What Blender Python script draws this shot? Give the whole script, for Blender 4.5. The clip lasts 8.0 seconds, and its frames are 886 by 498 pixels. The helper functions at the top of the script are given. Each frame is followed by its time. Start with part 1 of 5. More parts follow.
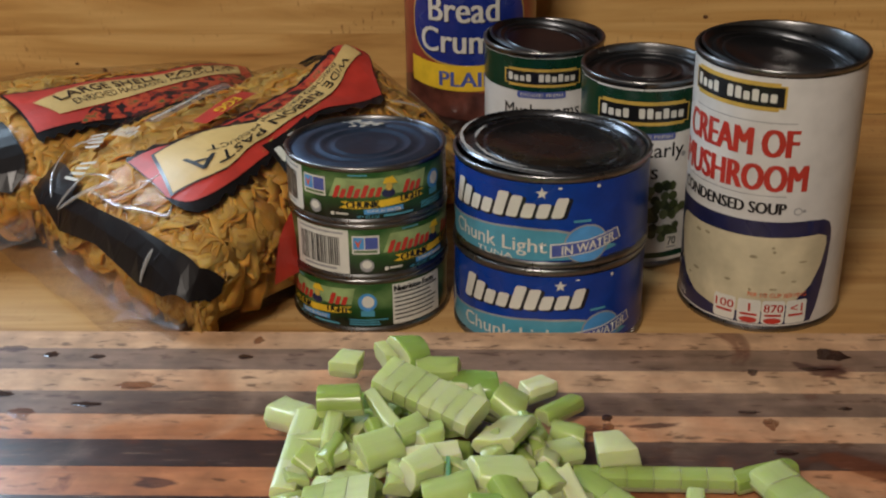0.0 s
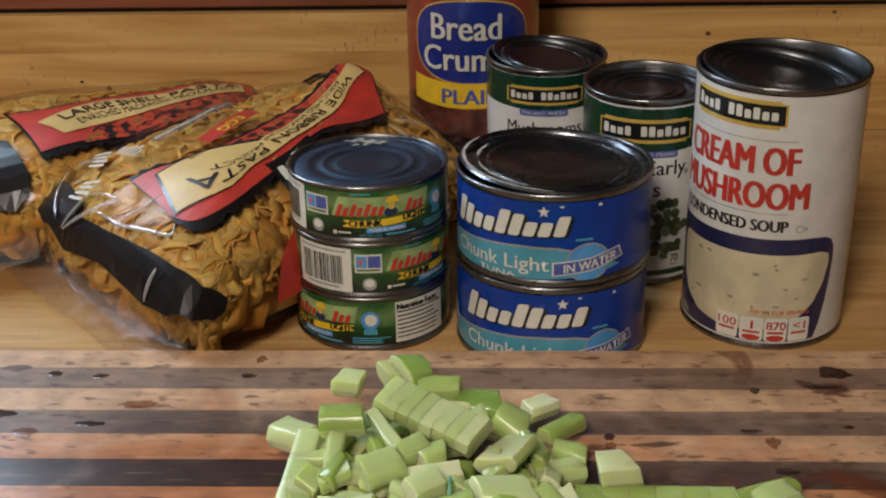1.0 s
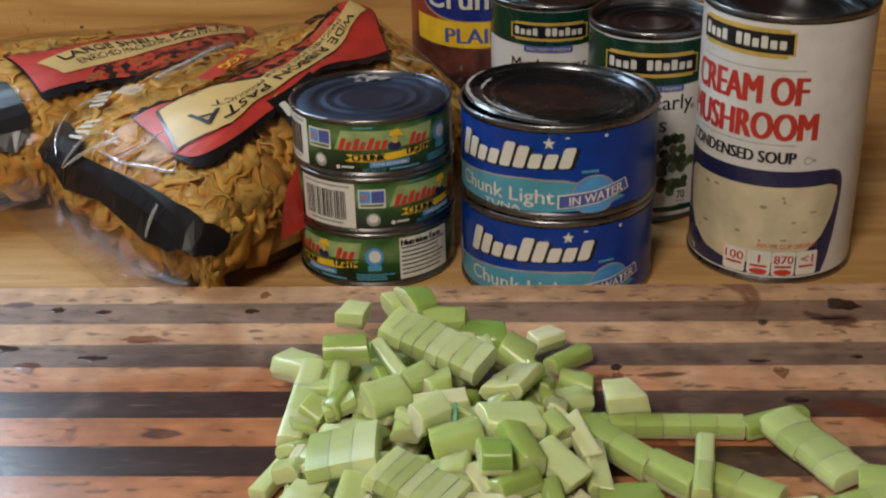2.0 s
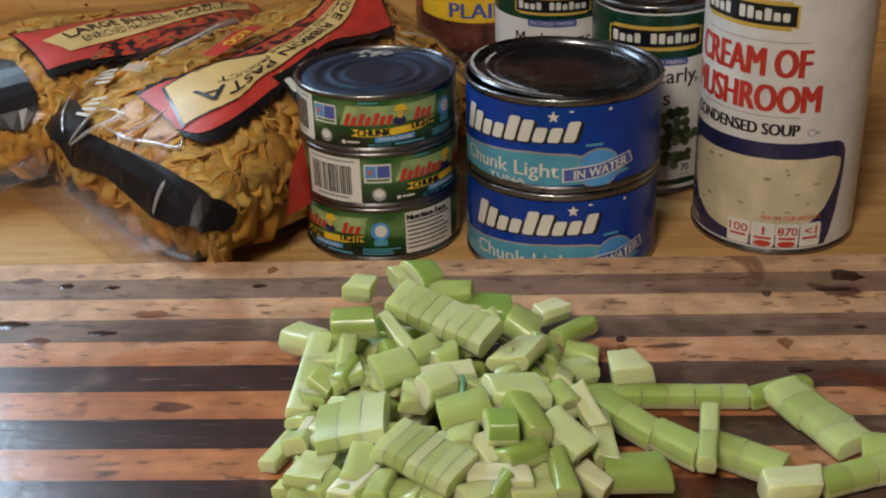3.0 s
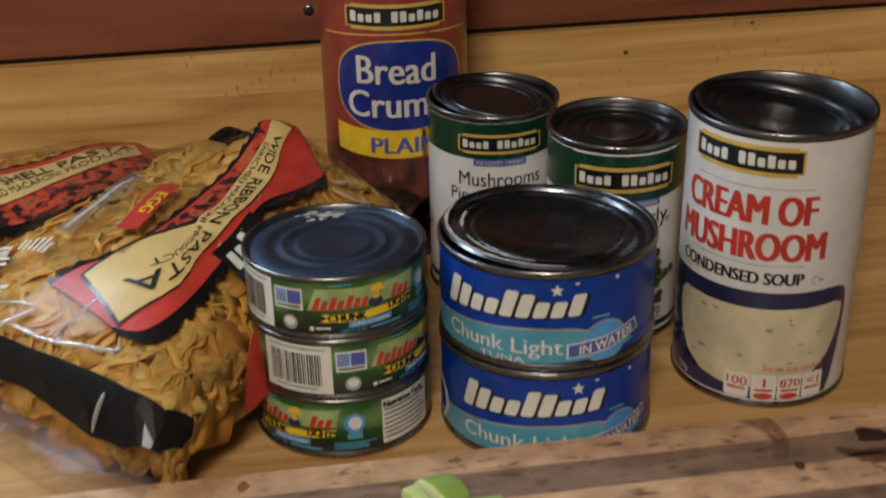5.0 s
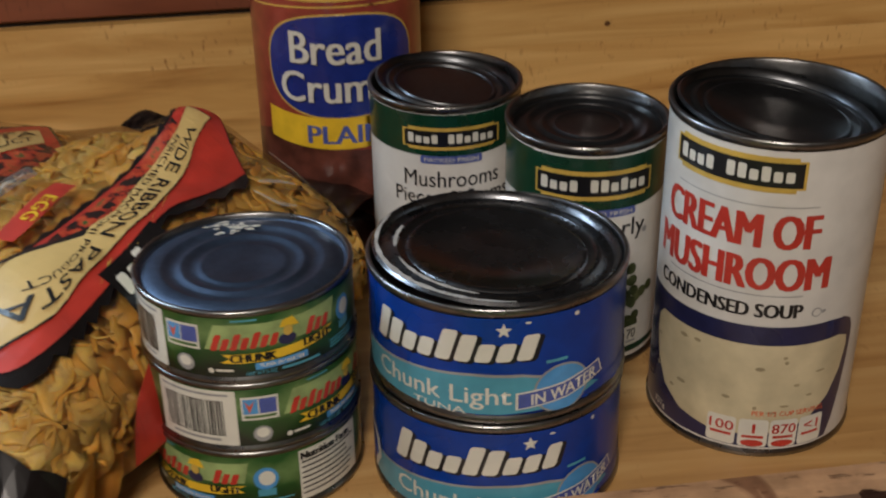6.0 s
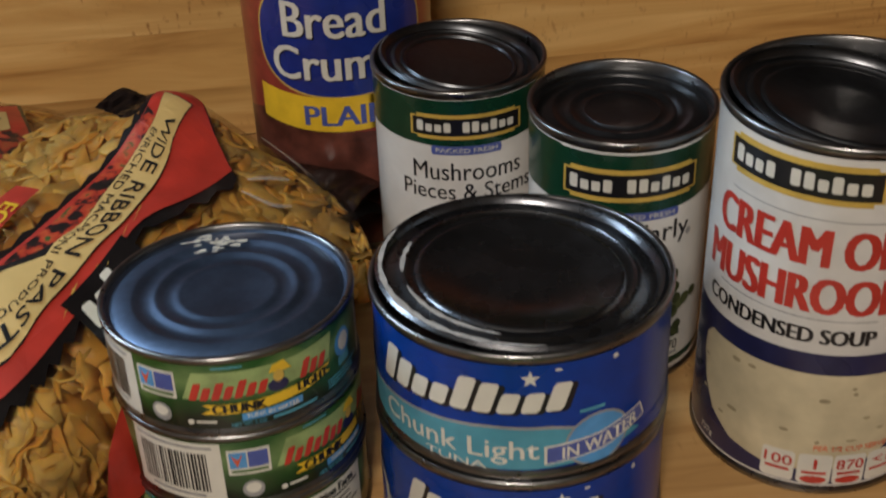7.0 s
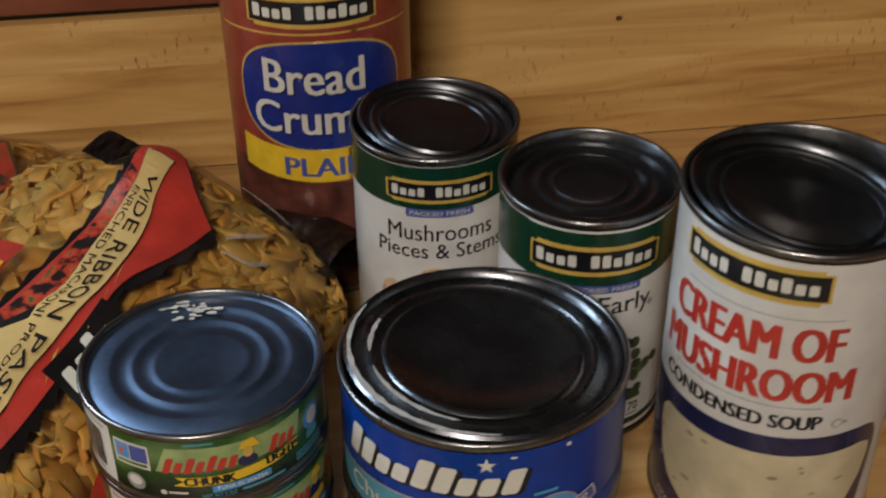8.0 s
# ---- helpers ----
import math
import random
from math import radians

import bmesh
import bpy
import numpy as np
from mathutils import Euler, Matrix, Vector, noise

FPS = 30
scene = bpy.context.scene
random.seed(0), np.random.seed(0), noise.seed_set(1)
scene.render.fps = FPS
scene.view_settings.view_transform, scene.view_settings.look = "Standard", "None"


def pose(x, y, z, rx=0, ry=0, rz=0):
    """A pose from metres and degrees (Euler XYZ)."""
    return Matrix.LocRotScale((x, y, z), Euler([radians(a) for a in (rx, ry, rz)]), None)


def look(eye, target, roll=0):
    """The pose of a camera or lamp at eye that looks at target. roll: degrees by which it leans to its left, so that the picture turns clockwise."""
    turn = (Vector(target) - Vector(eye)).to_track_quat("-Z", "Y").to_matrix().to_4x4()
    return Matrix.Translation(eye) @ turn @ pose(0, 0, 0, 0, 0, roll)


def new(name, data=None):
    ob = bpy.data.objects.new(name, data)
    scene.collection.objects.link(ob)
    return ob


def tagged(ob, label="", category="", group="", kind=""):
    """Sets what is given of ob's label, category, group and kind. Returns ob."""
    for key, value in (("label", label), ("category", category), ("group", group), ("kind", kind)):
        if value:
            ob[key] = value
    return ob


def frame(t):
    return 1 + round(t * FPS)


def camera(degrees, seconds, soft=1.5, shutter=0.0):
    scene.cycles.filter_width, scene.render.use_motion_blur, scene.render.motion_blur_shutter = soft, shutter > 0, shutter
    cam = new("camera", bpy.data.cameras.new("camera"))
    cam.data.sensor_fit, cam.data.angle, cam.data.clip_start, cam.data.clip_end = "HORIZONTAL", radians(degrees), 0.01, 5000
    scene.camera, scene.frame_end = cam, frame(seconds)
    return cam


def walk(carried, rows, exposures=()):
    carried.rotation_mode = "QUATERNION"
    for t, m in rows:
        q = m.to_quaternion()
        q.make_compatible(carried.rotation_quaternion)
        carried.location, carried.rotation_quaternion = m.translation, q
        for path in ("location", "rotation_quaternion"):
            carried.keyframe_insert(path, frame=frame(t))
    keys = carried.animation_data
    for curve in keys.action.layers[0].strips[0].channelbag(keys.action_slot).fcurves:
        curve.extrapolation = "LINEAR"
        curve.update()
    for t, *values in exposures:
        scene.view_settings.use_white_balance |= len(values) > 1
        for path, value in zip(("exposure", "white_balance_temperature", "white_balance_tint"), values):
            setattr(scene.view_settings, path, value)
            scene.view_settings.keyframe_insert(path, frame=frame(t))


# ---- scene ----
cam = camera(38.08, 8.0, soft=2.1, shutter=0.6)
PATH = [
    (0, (0.0356, 0.0629, 0.3410), (0.0105, 0.6892, 0.0293), -1.00),
    (0.5, (0.0363, 0.0644, 0.3456), (0.0092, 0.6923, 0.0375), -1.25),
    (1, (0.0376, 0.0630, 0.3443), (0.0091, 0.6922, 0.0388), -1.27),
    (1.5, (0.0375, 0.0609, 0.3369), (0.0082, 0.6894, 0.0302), -1.38),
    (2, (0.0371, 0.0613, 0.3273), (0.0063, 0.6822, 0.0054), -1.72),
    (3.5, (0.0358, 0.0554, 0.3298), (0.0021, 0.6700, -0.0036), -2.29),
    (4, (0.0163, 0.0714, 0.3439), (0.0035, 0.6908, 0.0180), -0.99),
    (4.5, (-0.0443, 0.1167, 0.3479), (0.0089, 0.7363, 0.0266), -2.82),
    (5, (-0.0563, 0.1583, 0.3553), (0.0337, 0.7759, 0.0384), -1.24),
    (5.2, (-0.0521, 0.1782, 0.3549), (0.0392, 0.7945, 0.0358), -1.14),
    (6.3, (-0.0053, 0.2797, 0.3314), (0.0775, 0.8746, -0.0280), -0.92),
    (6.5, (-0.0041, 0.2980, 0.3296), (0.0741, 0.8858, -0.0424), -1.26),
    (7, (-0.0007, 0.3310, 0.3364), (0.0713, 0.9113, -0.0484), -2.19),
    (7.5, (0.0063, 0.3530, 0.3547), (0.0737, 0.9223, -0.0471), -2.40),
    (8, (0.0106, 0.3380, 0.3806), (0.0836, 0.9056, -0.0225), -0.58),
]
EXPOSURES = [(0.0, 0.0), (8.0, 0.0)]
walk(cam, [(t, look(eye, target, roll)) for t, eye, target, roll in PATH], EXPOSURES)

# ---- light ----
world = bpy.data.worlds.new("world")
scene.world = world
world.use_nodes = True
wn = world.node_tree.nodes
sky = wn.new("ShaderNodeTexSky")
sky.sky_type, sky.sun_disc = "NISHITA", False
sky.sun_elevation, sky.sun_rotation = radians(35), radians(300)
world.node_tree.links.new(sky.outputs[0], wn["Background"].inputs[0])
wn["Background"].inputs[1].default_value = 0.1


def area(name, energy, colour, sx, sy, eye, target):
    la = bpy.data.lights.new(name, "AREA")
    la.shape, la.size, la.size_y, la.energy, la.color = "RECTANGLE", sx, sy, energy, colour
    new(name, la).matrix_world = look(eye, target)


# daylight through the window over the counter, and the warm ceiling lamp
area("window_light", 19.5, (0.60, 0.80, 1.0), 0.62, 0.63, (-0.7275, 1.004, 0.6425), (-0.7275, 0.0, 0.6425))
area("ceiling_light", 21.0, (1.0, 0.89, 0.785), 0.40, 0.40, (-0.34, -0.55, 1.25), (0.0, 0.65, 0.0))


# ---- materials ----
def nodes(name):
    m = bpy.data.materials.new(name)
    m.use_nodes = True
    n, l = m.node_tree.nodes, m.node_tree.links
    return m, n, l, n["Principled BSDF"]


def noise_node(n, l, scale, detail=4.0, stretch=(1, 1, 1), space="Object", rough=0.55):
    tc, mp, nz = n.new("ShaderNodeTexCoord"), n.new("ShaderNodeMapping"), n.new("ShaderNodeTexNoise")
    mp.inputs["Scale"].default_value = stretch
    l.new(tc.outputs[space], mp.inputs[0])
    l.new(mp.outputs[0], nz.inputs["Vector"])
    nz.inputs["Scale"].default_value, nz.inputs["Detail"].default_value, nz.inputs["Roughness"].default_value = scale, detail, rough
    return nz


def ramp(n, l, source, stops):
    r = n.new("ShaderNodeValToRGB")
    while len(r.color_ramp.elements) < len(stops):
        r.color_ramp.elements.new(0.5)
    for e, (p, c) in zip(r.color_ramp.elements, stops):
        e.position, e.color = p, (*c, 1) if len(c) == 3 else c
    l.new(source, r.inputs[0])
    return r


def mix(n, l, fac, a, b, how="MIX"):
    x = n.new("ShaderNodeMix")
    x.data_type, x.blend_type = "RGBA", how
    for s, v in ((0, fac), (6, a), (7, b)):
        if isinstance(v, (int, float)):
            x.inputs[s].default_value = v
        elif isinstance(v, tuple):
            x.inputs[s].default_value = (*v, 1)
        else:
            l.new(v, x.inputs[s])
    return x.outputs[2]


def bump(n, l, height, strength, dist, b):
    bp = n.new("ShaderNodeBump")
    bp.inputs["Strength"].default_value, bp.inputs["Distance"].default_value = strength, dist
    l.new(height, bp.inputs["Height"])
    l.new(bp.outputs[0], b.inputs["Normal"])


def plain(name, col, vary=0.18, scale=120.0, rough=0.5, metal=0.0, rough_vary=0.12, relief=0.05, big=12.0, coat=0.0):
    """A surface of one colour with fine grain and broad blotches."""
    m, n, l, b = nodes(name)
    fine, broad = noise_node(n, l, scale), noise_node(n, l, big, 3.0)
    c1 = tuple(max(0.0, x * (1 - vary)) for x in col)
    c2 = tuple(min(1.0, x * (1 + vary)) for x in col)
    r1 = ramp(n, l, fine.outputs[0], [(0.3, c1), (0.7, c2)])
    r2 = ramp(n, l, broad.outputs[0], [(0.3, (0.82, 0.82, 0.82)), (0.7, (1.0, 1.0, 1.0))])
    l.new(mix(n, l, 1.0, r1.outputs[0], r2.outputs[0], "MULTIPLY"), b.inputs["Base Color"])
    rr = n.new("ShaderNodeMapRange")
    rr.inputs[3].default_value, rr.inputs[4].default_value = max(0.02, rough - rough_vary), min(1, rough + rough_vary)
    l.new(broad.outputs[0], rr.inputs[0])
    l.new(rr.outputs[0], b.inputs["Roughness"])
    b.inputs["Metallic"].default_value = metal
    b.inputs["Coat Weight"].default_value = coat
    if relief:
        bump(n, l, fine.outputs[0], relief, 0.001, b)
    return m


def wood(name, dark, mid, light, tone=0.12, rough=0.42, fleck=(0.12, 0.06, 0.02), grain=7.0, fleck_amount=0.55):
    """Laminated wood with its grain along x; each stave has its own tone."""
    m, n, l, b = nodes(name)
    oi = n.new("ShaderNodeObjectInfo")
    tc, add, mp = n.new("ShaderNodeTexCoord"), n.new("ShaderNodeVectorMath"), n.new("ShaderNodeMapping")
    sc = n.new("ShaderNodeVectorMath")
    sc.operation = "SCALE"
    sc.inputs[0].default_value = (7.3, 3.1, 5.7)
    l.new(oi.outputs["Random"], sc.inputs["Scale"])
    l.new(tc.outputs["Object"], add.inputs[0])
    l.new(sc.outputs[0], add.inputs[1])
    l.new(add.outputs[0], mp.inputs[0])
    mp.inputs["Scale"].default_value = (0.09, 1.0, 1.0)
    big = n.new("ShaderNodeTexNoise")
    big.inputs["Scale"].default_value, big.inputs["Detail"].default_value = grain * 9, 6.0
    big.inputs["Distortion"].default_value = 1.4
    l.new(mp.outputs[0], big.inputs["Vector"])
    mp2, fl = n.new("ShaderNodeMapping"), n.new("ShaderNodeTexNoise")
    mp2.inputs["Scale"].default_value = (1.0, 0.34, 0.34)
    l.new(add.outputs[0], mp2.inputs[0])
    fl.inputs["Scale"].default_value, fl.inputs["Detail"].default_value = 420.0, 3.0
    l.new(mp2.outputs[0], fl.inputs["Vector"])
    patch = n.new("ShaderNodeTexNoise")
    patch.inputs["Scale"].default_value = 18.0
    l.new(add.outputs[0], patch.inputs["Vector"])
    base = ramp(n, l, big.outputs[0], [(0.28, dark), (0.5, mid), (0.72, light)])
    t = n.new("ShaderNodeMapRange")
    t.inputs[3].default_value, t.inputs[4].default_value = 1 - tone, 1 + tone * 0.6
    l.new(oi.outputs["Random"], t.inputs[0])
    toned = n.new("ShaderNodeVectorMath")
    toned.operation = "SCALE"
    l.new(base.outputs[0], toned.inputs[0])
    l.new(t.outputs[0], toned.inputs["Scale"])
    fm = ramp(n, l, fl.outputs[0], [(0.60, (0, 0, 0)), (0.72, (1, 1, 1))])
    pm = ramp(n, l, patch.outputs[0], [(0.45, (0, 0, 0)), (0.65, (fleck_amount,) * 3)])
    both = n.new("ShaderNodeMath")
    both.operation = "MULTIPLY"
    l.new(fm.outputs[0], both.inputs[0])
    l.new(pm.outputs[0], both.inputs[1])
    l.new(mix(n, l, both.outputs[0], toned.outputs[0], fleck), b.inputs["Base Color"])
    rr = n.new("ShaderNodeMapRange")
    rr.inputs[3].default_value, rr.inputs[4].default_value = rough - 0.08, rough + 0.12
    l.new(patch.outputs[0], rr.inputs[0])
    l.new(rr.outputs[0], b.inputs["Roughness"])
    bump(n, l, fl.outputs[0], 0.12, 0.0006, b)
    return m


def board_wood(name, dry1, dry2, wet1, wet2):
    """A cutting board's stave: scuffed and pale where dry, deep and shining where wet."""
    m, n, l, b = nodes(name)
    g = n.new("ShaderNodeNewGeometry")
    oi = n.new("ShaderNodeObjectInfo")
    mp = n.new("ShaderNodeMapping")
    mp.inputs["Scale"].default_value = (0.12, 1.0, 1.0)
    l.new(g.outputs["Position"], mp.inputs[0])
    gr = n.new("ShaderNodeTexNoise")
    gr.inputs["Scale"].default_value, gr.inputs["Detail"].default_value, gr.inputs["Distortion"].default_value = 130.0, 6.0, 0.8
    l.new(mp.outputs[0], gr.inputs["Vector"])
    mp3 = n.new("ShaderNodeMapping")
    mp3.inputs["Rotation"].default_value = (0, 0, 0.25)
    mp3.inputs["Scale"].default_value = (0.35, 1.0, 1.0)
    l.new(g.outputs["Position"], mp3.inputs[0])
    fl = n.new("ShaderNodeTexNoise")
    fl.inputs["Scale"].default_value, fl.inputs["Detail"].default_value = 260.0, 4.0
    l.new(mp3.outputs[0], fl.inputs["Vector"])
    blot = n.new("ShaderNodeTexNoise")
    blot.inputs["Scale"].default_value, blot.inputs["Detail"].default_value, blot.inputs["Distortion"].default_value = 17.0, 5.0, 0.9
    l.new(g.outputs["Position"], blot.inputs["Vector"])
    # the wet part: a ragged pool round the pile and to its left
    sub, ln = n.new("ShaderNodeVectorMath"), n.new("ShaderNodeVectorMath")
    sub.operation, ln.operation = "SUBTRACT", "LENGTH"
    sub.inputs[1].default_value = (-0.04, 0.44, 0.0168)
    l.new(g.outputs["Position"], sub.inputs[0])
    sq = n.new("ShaderNodeVectorMath")
    sq.operation = "MULTIPLY"
    sq.inputs[1].default_value = (0.50, 1.12, 1.0)
    l.new(sub.outputs[0], sq.inputs[0])
    l.new(sq.outputs[0], ln.inputs[0])
    wv = n.new("ShaderNodeMath")
    wv.operation = "MULTIPLY_ADD"
    wv.inputs[1].default_value = 0.22
    l.new(blot.outputs[0], wv.inputs[0])
    l.new(ln.outputs["Value"], wv.inputs[2])
    wet = n.new("ShaderNodeMapRange")
    wet.inputs[1].default_value, wet.inputs[2].default_value, wet.inputs[3].default_value, wet.inputs[4].default_value = 0.21, 0.285, 1.0, 0.0
    l.new(wv.outputs[0], wet.inputs[0])
    dry = ramp(n, l, gr.outputs[0], [(0.3, dry1), (0.7, dry2)])
    wt = ramp(n, l, gr.outputs[0], [(0.3, wet1), (0.7, wet2)])
    col = mix(n, l, wet.outputs[0], dry.outputs[0], wt.outputs[0])
    fm = ramp(n, l, fl.outputs[0], [(0.59, (0, 0, 0)), (0.68, (0.7, 0.7, 0.7))])
    col = mix(n, l, fm.outputs[0], col, (0.07, 0.028, 0.014))
    st = ramp(n, l, blot.outputs[0], [(0.33, (0.7, 0.7, 0.7)), (0.38, (0, 0, 0))])
    col = mix(n, l, st.outputs[0], col, (0.13, 0.038, 0.016))
    sp = n.new("ShaderNodeTexNoise")
    sp.inputs["Scale"].default_value, sp.inputs["Detail"].default_value, sp.inputs["Distortion"].default_value = 34.0, 3.0, 0.5
    mp5 = n.new("ShaderNodeMapping")
    mp5.inputs["Scale"].default_value = (0.55, 1.1, 1.0)
    l.new(g.outputs["Position"], mp5.inputs[0])
    l.new(mp5.outputs[0], sp.inputs["Vector"])
    ss = ramp(n, l, sp.outputs[0], [(0.665, (0, 0, 0)), (0.695, (0.8, 0.8, 0.8))])
    col = mix(n, l, ss.outputs[0], col, (0.055, 0.018, 0.014))
    mp4 = n.new("ShaderNodeMapping")
    mp4.inputs["Rotation"].default_value = (0, 0, 0.6)
    mp4.inputs["Scale"].default_value = (0.05, 1.0, 1.0)
    l.new(g.outputs["Position"], mp4.inputs[0])
    sc = n.new("ShaderNodeTexNoise")
    sc.inputs["Scale"].default_value, sc.inputs["Detail"].default_value = 900.0, 2.0
    l.new(mp4.outputs[0], sc.inputs["Vector"])
    sm = ramp(n, l, sc.outputs[0], [(0.66, (0, 0, 0)), (0.74, (0.45, 0.45, 0.45))])
    col = mix(n, l, sm.outputs[0], col, (0.42, 0.29, 0.20))
    v2 = n.new("ShaderNodeTexNoise")
    v2.inputs["Scale"].default_value, v2.inputs["Detail"].default_value = 75.0, 5.0
    l.new(g.outputs["Position"], v2.inputs["Vector"])
    tone = ramp(n, l, v2.outputs[0], [(0.3, (0.68, 0.66, 0.64)), (0.7, (1.12, 1.1, 1.08))])
    col = mix(n, l, 1.0, col, tone.outputs[0], "MULTIPLY")
    l.new(col, b.inputs["Base Color"])
    r = n.new("ShaderNodeMapRange")
    r.inputs[3].default_value, r.inputs[4].default_value = 0.50, 0.30
    l.new(wet.outputs[0], r.inputs[0])
    l.new(r.outputs[0], b.inputs["Roughness"])
    bump(n, l, fl.outputs[0], 0.25, 0.0007, b)
    cw = n.new("ShaderNodeMapRange")
    cw.inputs[3].default_value, cw.inputs[4].default_value = 0.0, 0.24
    l.new(wet.outputs[0], cw.inputs[0])
    l.new(cw.outputs[0], b.inputs["Coat Weight"])
    b.inputs["Coat Roughness"].default_value = 0.12
    drop = n.new("ShaderNodeTexNoise")
    drop.inputs["Scale"].default_value, drop.inputs["Detail"].default_value = 190.0, 2.0
    l.new(g.outputs["Position"], drop.inputs["Vector"])
    cb = n.new("ShaderNodeBump")
    cb.inputs["Strength"].default_value, cb.inputs["Distance"].default_value = 0.24, 0.0012
    l.new(drop.outputs[0], cb.inputs["Height"])
    l.new(cb.outputs[0], b.inputs["Coat Normal"])
    return m


COUNTER = wood("counter_wood", (0.36, 0.185, 0.062), (0.48, 0.275, 0.100), (0.56, 0.345, 0.140), fleck=(0.24, 0.11, 0.035), fleck_amount=0.75)
SPLASH = wood("backsplash_wood", (0.34, 0.170, 0.048), (0.52, 0.300, 0.097), (0.65, 0.415, 0.158), grain=5.5, fleck=(0.26, 0.12, 0.035), fleck_amount=0.9)
CEDAR = wood("red_wall_wood", (0.13, 0.038, 0.018), (0.19, 0.058, 0.028), (0.24, 0.078, 0.038), grain=4.0, fleck=(0.05, 0.014, 0.008), fleck_amount=0.4)
WALNUT = board_wood("walnut_stave", (0.17, 0.105, 0.07), (0.26, 0.165, 0.115), (0.026, 0.013, 0.011), (0.060, 0.030, 0.024))
CHERRY = board_wood("cherry_stave", (0.46, 0.275, 0.155), (0.58, 0.365, 0.215), (0.34, 0.125, 0.052), (0.47, 0.20, 0.088))
DARKGAP = plain("dark_gap", (0.02, 0.012, 0.008), rough=0.9)
ROOM = plain("room_paint", (0.16, 0.11, 0.075), rough=0.8, scale=60, big=2.0)
CEIL = plain("ceiling_paint", (0.20, 0.16, 0.12), rough=0.85, scale=60, big=2.0)
STEEL = plain("can_steel", (0.27, 0.265, 0.26), rough=0.30, metal=1.0, vary=0.12, scale=260, relief=0.03, big=60)
LID = plain("lid_steel", (0.12, 0.125, 0.135), rough=0.33, metal=1.0, vary=0.1, scale=300, relief=0.02, big=45)
LIDBARE = plain("bare_lid_steel", (0.17, 0.175, 0.19), rough=0.27, metal=1.0, vary=0.1, scale=300, relief=0.015, big=60)
STREAK = plain("pale_lid_streaks", (0.42, 0.41, 0.39), rough=0.45, vary=0.25, scale=300)
STAIN = plain("dark_wet_stain", (0.035, 0.014, 0.010), rough=0.16, vary=0.4, scale=90, coat=0.3)
RUST = plain("orange_brown_stain", (0.20, 0.055, 0.014), rough=0.25, vary=0.35, scale=90, coat=0.3)
for m, a in ((STAIN, 0.72), (RUST, 0.5), ):
    m.node_tree.nodes["Principled BSDF"].inputs["Alpha"].default_value = a
KNOT = plain("dark_knot", (0.10, 0.042, 0.016), rough=0.45, vary=0.4, scale=300)
# near-black for the added, unseen upper boards, so that steel lids mirror dark
UPPER = plain("unseen_dark_wall", (0.022, 0.020, 0.020), rough=0.7, scale=80, big=4.0)
LID_BLUE = plain("bluish_lid_steel", (0.12, 0.165, 0.25), rough=0.46, metal=1.0, vary=0.1, scale=300, relief=0.02, big=45)
WHITE = plain("white_label_paper", (0.66, 0.64, 0.60), rough=0.38, vary=0.03, relief=0.015, big=40, coat=0.1)
GREEN = plain("dark_green_print", (0.006, 0.040, 0.020), rough=0.3, vary=0.15, relief=0.01, coat=0.2)
BLACK = plain("black_print", (0.010, 0.010, 0.011), rough=0.32, vary=0.2, relief=0.01, coat=0.2)
GOLD = plain("gold_print", (0.60, 0.40, 0.08), rough=0.35, vary=0.12, relief=0.01, coat=0.2)
PALEGREEN = plain("pale_green_print", (0.30, 0.40, 0.16), rough=0.33, vary=0.25, relief=0.01, big=70)
CREAM = plain("cream_print", (0.68, 0.66, 0.58), rough=0.36, vary=0.04, relief=0.01, coat=0.2)
REDINK = plain("red_print", (0.50, 0.040, 0.026), rough=0.36, vary=0.12, relief=0.01, coat=0.2)
NAVY = plain("navy_print", (0.018, 0.020, 0.070), rough=0.3, vary=0.2, relief=0.01, coat=0.3)
INKBLUE = plain("blue_print", (0.07, 0.10, 0.34), rough=0.35, vary=0.12, relief=0.01, coat=0.2)
SOUP = plain("soup_picture", (0.60, 0.52, 0.34), rough=0.34, vary=0.10, scale=70, relief=0.01, big=35, coat=0.3)
SPECK = plain("mushroom_speck_print", (0.34, 0.28, 0.17), rough=0.36, vary=0.2)
GREY = plain("grey_print", (0.30, 0.30, 0.30), rough=0.4, vary=0.15)
SHELLBLUE = plain("royal_blue_print", (0.001, 0.038, 0.28), rough=0.28, vary=0.15, relief=0.01, coat=0.0)
TEAL = plain("aqua_print", (0.08, 0.31, 0.42), rough=0.34, vary=0.1, relief=0.01, coat=0.1)
SKYBLUE = plain("light_blue_print", (0.08, 0.30, 0.62), rough=0.3, vary=0.15, relief=0.01, coat=0.4)
YELLOW = plain("yellow_print", (0.78, 0.50, 0.03), rough=0.35, vary=0.1, relief=0.01, coat=0.2)
CANRED = plain("brick_red_print", (0.27, 0.045, 0.030), rough=0.33, vary=0.2, relief=0.01, big=18, coat=0.3)
OVAL = plain("deep_blue_print", (0.014, 0.030, 0.22), rough=0.3, vary=0.15, relief=0.01, coat=0.3)
CRUST = plain("crumb_picture", (0.10, 0.030, 0.020), rough=0.35, vary=0.75, scale=70, relief=0.02, big=25, coat=0.3)
ORANGE = plain("orange_red_print", (0.62, 0.10, 0.03), rough=0.36, vary=0.2, relief=0.01, coat=0.2)
BANNER = plain("tan_banner_print", (0.62, 0.43, 0.16), rough=0.44, vary=0.1, scale=40, relief=0.02, big=15)
BAGRED = plain("bag_red_print", (0.46, 0.034, 0.020), rough=0.44, vary=0.2, scale=60, relief=0.05)
